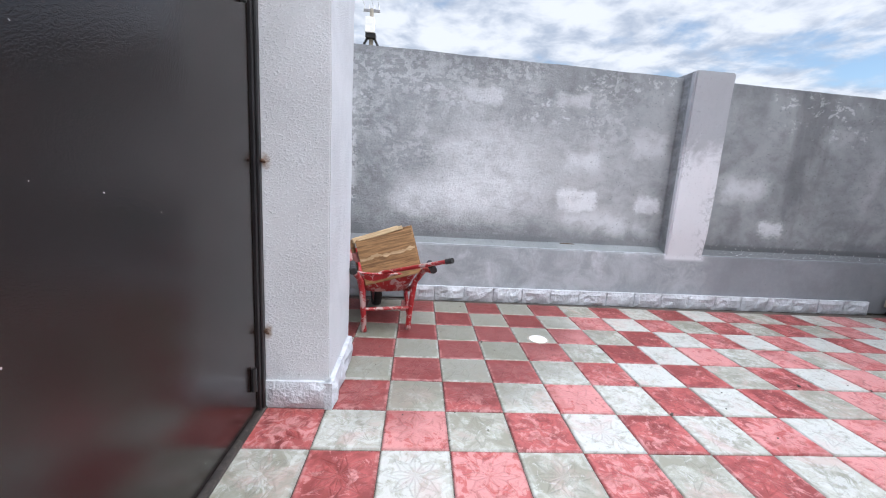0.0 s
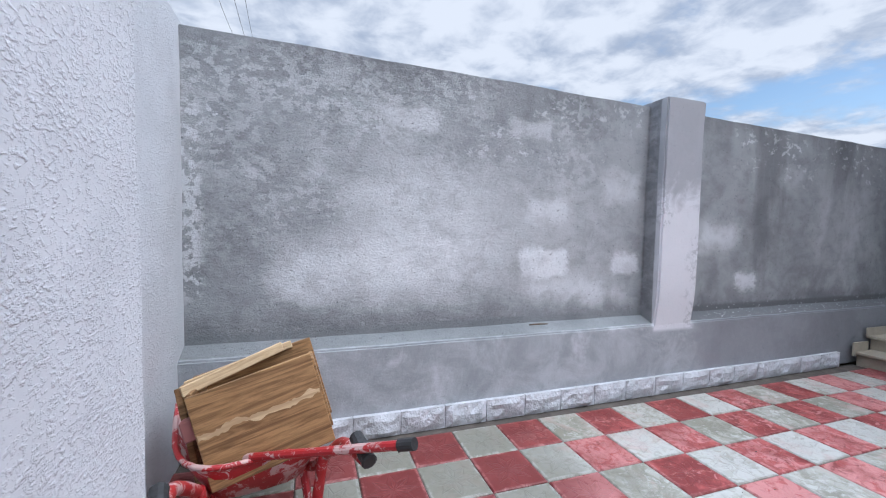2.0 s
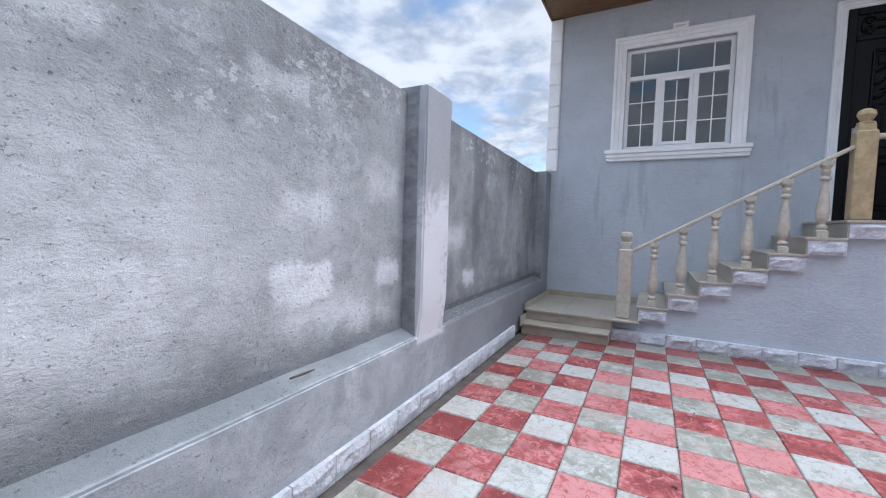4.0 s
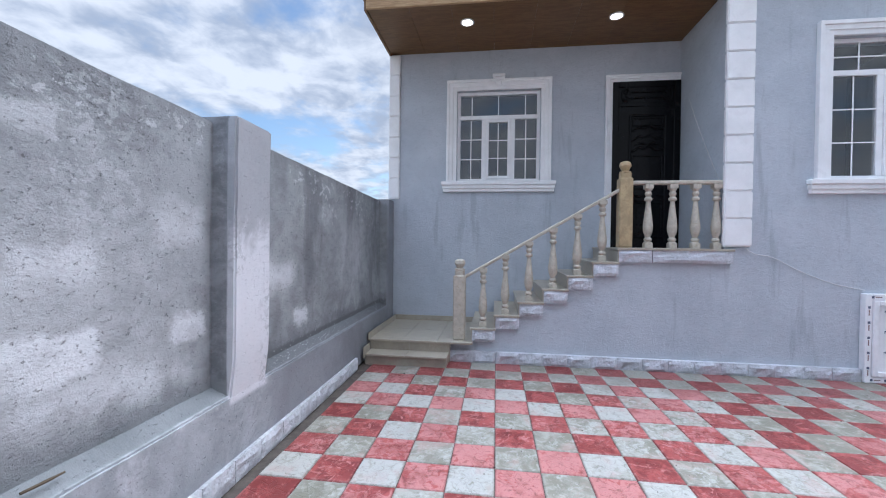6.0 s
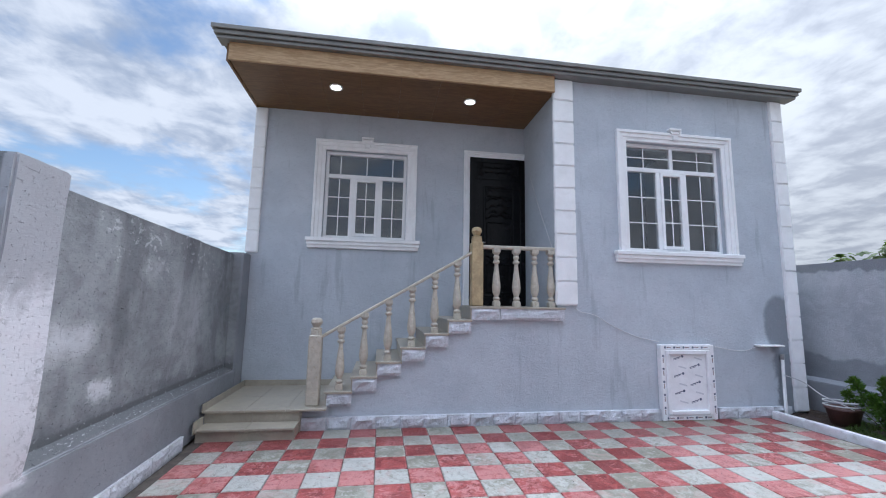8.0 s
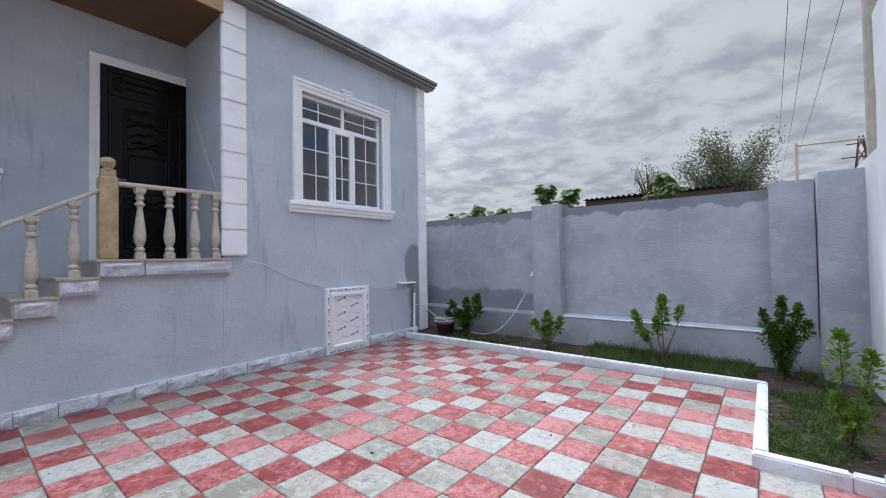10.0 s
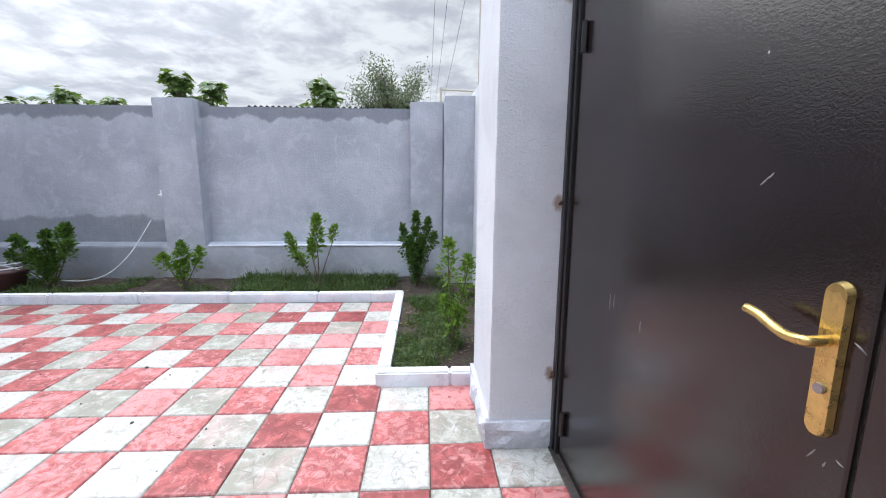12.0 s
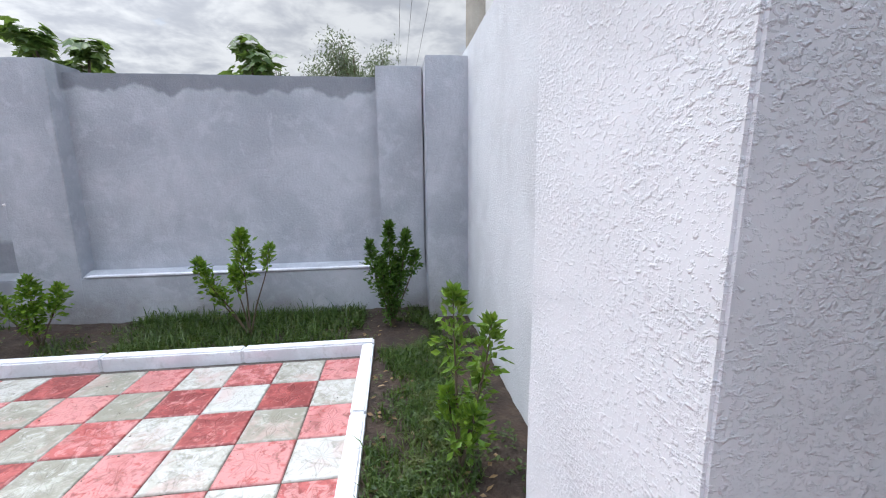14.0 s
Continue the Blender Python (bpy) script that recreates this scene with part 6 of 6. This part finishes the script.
part("brick_piece", box(-0.05, -0.004, 0.04, 0.10, 0.16, 0.24, 0.006), plain("reddish_brick", (0.4, 0.16, 0.15), 0.85, var=0.2), crate)

tool = thing("tool_handle", "red steel tool handle with a black grip lying across the wheelbarrow", "tool handle")
part("shaft", pipe([(-0.20, 3.45, 0.455), (0.335, 2.953, 0.690)], 0.015, 10), M_RB, tool)
part("grip", pipe([(0.327, 2.961, 0.6865), (0.365, 2.925, 0.7035)], 0.019, 12), M_RUBBER, tool)

# ---- small things ----
drain = thing("drain_cover", "round white plastic drain cover set in a paving tile", "drain cover", pose(1.135, 3.335, 0.0))
part("plate", lathe([(0.072, -0.006), (0.072, 0.003), (0.066, 0.006), (0.03, 0.0065), (0.001, 0.0065)], 28), M_PVC, drain)
part("collar", lathe([(0.088, -0.004), (0.088, 0.0012), (0.073, 0.0015), (0.073, -0.004)], 28), M_CONC, drain)

cable = part("cable", pipe(curve_points([(7.0, -0.20, 4.14), (6.5, -0.185, 3.3), (5.93, -0.184, 2.45), (5.78, -0.40, 1.62), (5.785, -0.75, 1.47), (5.785, -1.05, 1.31), (5.785, -1.40, 1.17), (5.785, -1.76, 1.095)], 5), 0.005, 6), M_CABLE)
tagged(cable, "thin white cable hanging slack along the house wall", "cable")
cable = part("cable", pipe(curve_points([(5.785, -2.66, 1.03), (5.785, -2.95, 0.98), (5.785, -3.2, 0.97), (5.785, -3.4, 1.03)], 5), 0.005, 6), M_CABLE)
tagged(cable, "thin white cable from the hatch to the tap", "cable")
tap = thing("garden_tap", "white plastic standpipe with a tap shelf at the house corner", "garden tap")
part("pipe", pipe([(5.70, -3.72, 0.04), (5.74, -3.78, 0.86)], 0.022, 12), M_PVC, tap)
part("head", pipe([(5.74, -3.78, 0.84), (5.742, -3.783, 0.92)], 0.030, 12), M_STEEL, tap)
part("shelf", box(5.68, 5.799, -3.78, -3.36, 1.035, 1.06, 0.006), M_PVC, tap)
hose = part("hose", pipe(curve_points([(5.70, -3.74, 0.62), (5.66, -4.02, 0.52), (5.45, -4.06, 0.38), (5.15, -4.08, 0.29), (4.75, -4.06, 0.16), (4.35, -4.08, 0.12), (4.05, -4.12, 0.2), (3.80, -4.2, 0.45), (3.60, -4.36, 0.86)], 6), 0.007, 8), M_CABLE)
tagged(hose, "thin pale hose looping from the tap to the wall", "hose")
pot = thing("plant_pot", "brown plastic tub on the soil beside the tap", "plant pot", pose(5.12, -3.98, 0.02))
part("tub", lathe([(0.13, 0.0), (0.19, 0.24), (0.205, 0.245), (0.205, 0.275), (0.185, 0.275), (0.13, 0.05), (0.001, 0.05)], 24), M_POT, pot, smooth=True)
coil = [(0.2 * math.cos(k * 0.35) * (1 + 0.05 * math.sin(k)), 0.2 * math.sin(k * 0.35), 0.285 + 0.003 * k) for k in range(30)]
part("hose_coil", pipe(coil, 0.008, 6), M_CABLE, pot, "coiled pale hose")
sock = thing("wall_socket", "small white outdoor socket on the boundary wall pier", "socket", pose(3.56, SY - 0.18, 1.2))
part("body", box(-0.024, 0.024, 0.0, 0.035, -0.045, 0.045, 0.006), M_PVC, sock)
part("plug", pipe([(0.0, 0.034, -0.015), (0.035, 0.05, -0.02)], 0.012, 10), M_PVC, sock)

twig = part("twig", pipe([(1.62, 4.40, 0.628), (1.70, 4.385, 0.632), (1.77, 4.39, 0.628)], [0.006, 0.007, 0.004], 6), M_BARK)
tagged(twig, "short brown twig lying on the wall ledge", "twig")
rng = random.Random(17)
grit = bmesh.new()
for k in range(260):
    x, y = rng.uniform(-0.2, 5.4), rng.uniform(-3.3, 4.1)
    if x < 0.45 and y < -1.4:
        continue
    r = rng.uniform(0.002, 0.006) * (2.2 if k % 23 == 0 else 1.0)
    c = bmesh.ops.create_icosphere(grit, subdivisions=1, radius=r, matrix=pose(x, y, r * 0.5, rng.uniform(0, 90), 0, rng.uniform(0, 90)) @ Matrix.Diagonal((1.3, 0.9, 0.6, 1)))
tagged(part("grit", grit, M_JOINT), "small dark grit scattered over the paving", "grit", kind="stuff")

# ---- paving tiles ----
def tile_mesh(name, material):
    b_ = bmesh.new()
    g = PITCH / 2 - 0.0022
    lo_ = [b_.verts.new((sx * g, sy * g, -0.012)) for sx, sy in ((-1, -1), (1, -1), (1, 1), (-1, 1))]
    mi_ = [b_.verts.new((sx * g, sy * g, -0.005)) for sx, sy in ((-1, -1), (1, -1), (1, 1), (-1, 1))]
    hi_ = [b_.verts.new((sx * (g - 0.006), sy * (g - 0.006), 0.0)) for sx, sy in ((-1, -1), (1, -1), (1, 1), (-1, 1))]
    for p, q in ((lo_, mi_), (mi_, hi_)):
        for k in range(4):
            b_.faces.new((p[k], p[(k + 1) % 4], q[(k + 1) % 4], q[k]))
    b_.faces.new(hi_)
    return b_


def paved(i, j):
    """Whether a tile lies at this grid cell."""
    x, y = TX + (i + 0.5) * PITCH, TY + (j + 0.5) * PITCH
    if not (-0.78 < x < 5.80 and -3.6 < y < 4.32):
        return False
    if x < -0.20 and (y > 3.2 and x < -0.6 or 2.42 < y < 2.85 or y < -0.95):
        return x > -0.25 and y < -0.9 and y > -1.5
    if x < 0.30 and y < -1.62:
        return False
    return True


red_me, pale_me = mesh_of(tile_mesh("tile", M_RED1), "tile", M_RED1), mesh_of(tile_mesh("tile", M_PALE1), "tile", M_PALE1)
far_red, far_pale = bmesh.new(), bmesh.new()
rng = random.Random(4)
for i in range(-3, 19):
    for j in range(-20, 6):
        if not paved(i, j):
            continue
        x, y = TX + (i + 0.5) * PITCH, TY + (j + 0.5) * PITCH
        tilt = pose(x, y, rng.uniform(-0.0018, 0.0012), rng.uniform(-0.25, 0.25), rng.uniform(-0.25, 0.25), rng.uniform(-0.3, 0.3))
        red = (i + j) % 2 == 0
        if i < 11:
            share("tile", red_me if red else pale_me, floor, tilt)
        else:
            t_ = bpy.data.meshes.new("t")
            s_ = tile_mesh("t", M_RED2)
            s_.transform(tilt)
            s_.to_mesh(t_)
            s_.free()
            (far_red if red else far_pale).from_mesh(t_)
            bpy.data.meshes.remove(t_)
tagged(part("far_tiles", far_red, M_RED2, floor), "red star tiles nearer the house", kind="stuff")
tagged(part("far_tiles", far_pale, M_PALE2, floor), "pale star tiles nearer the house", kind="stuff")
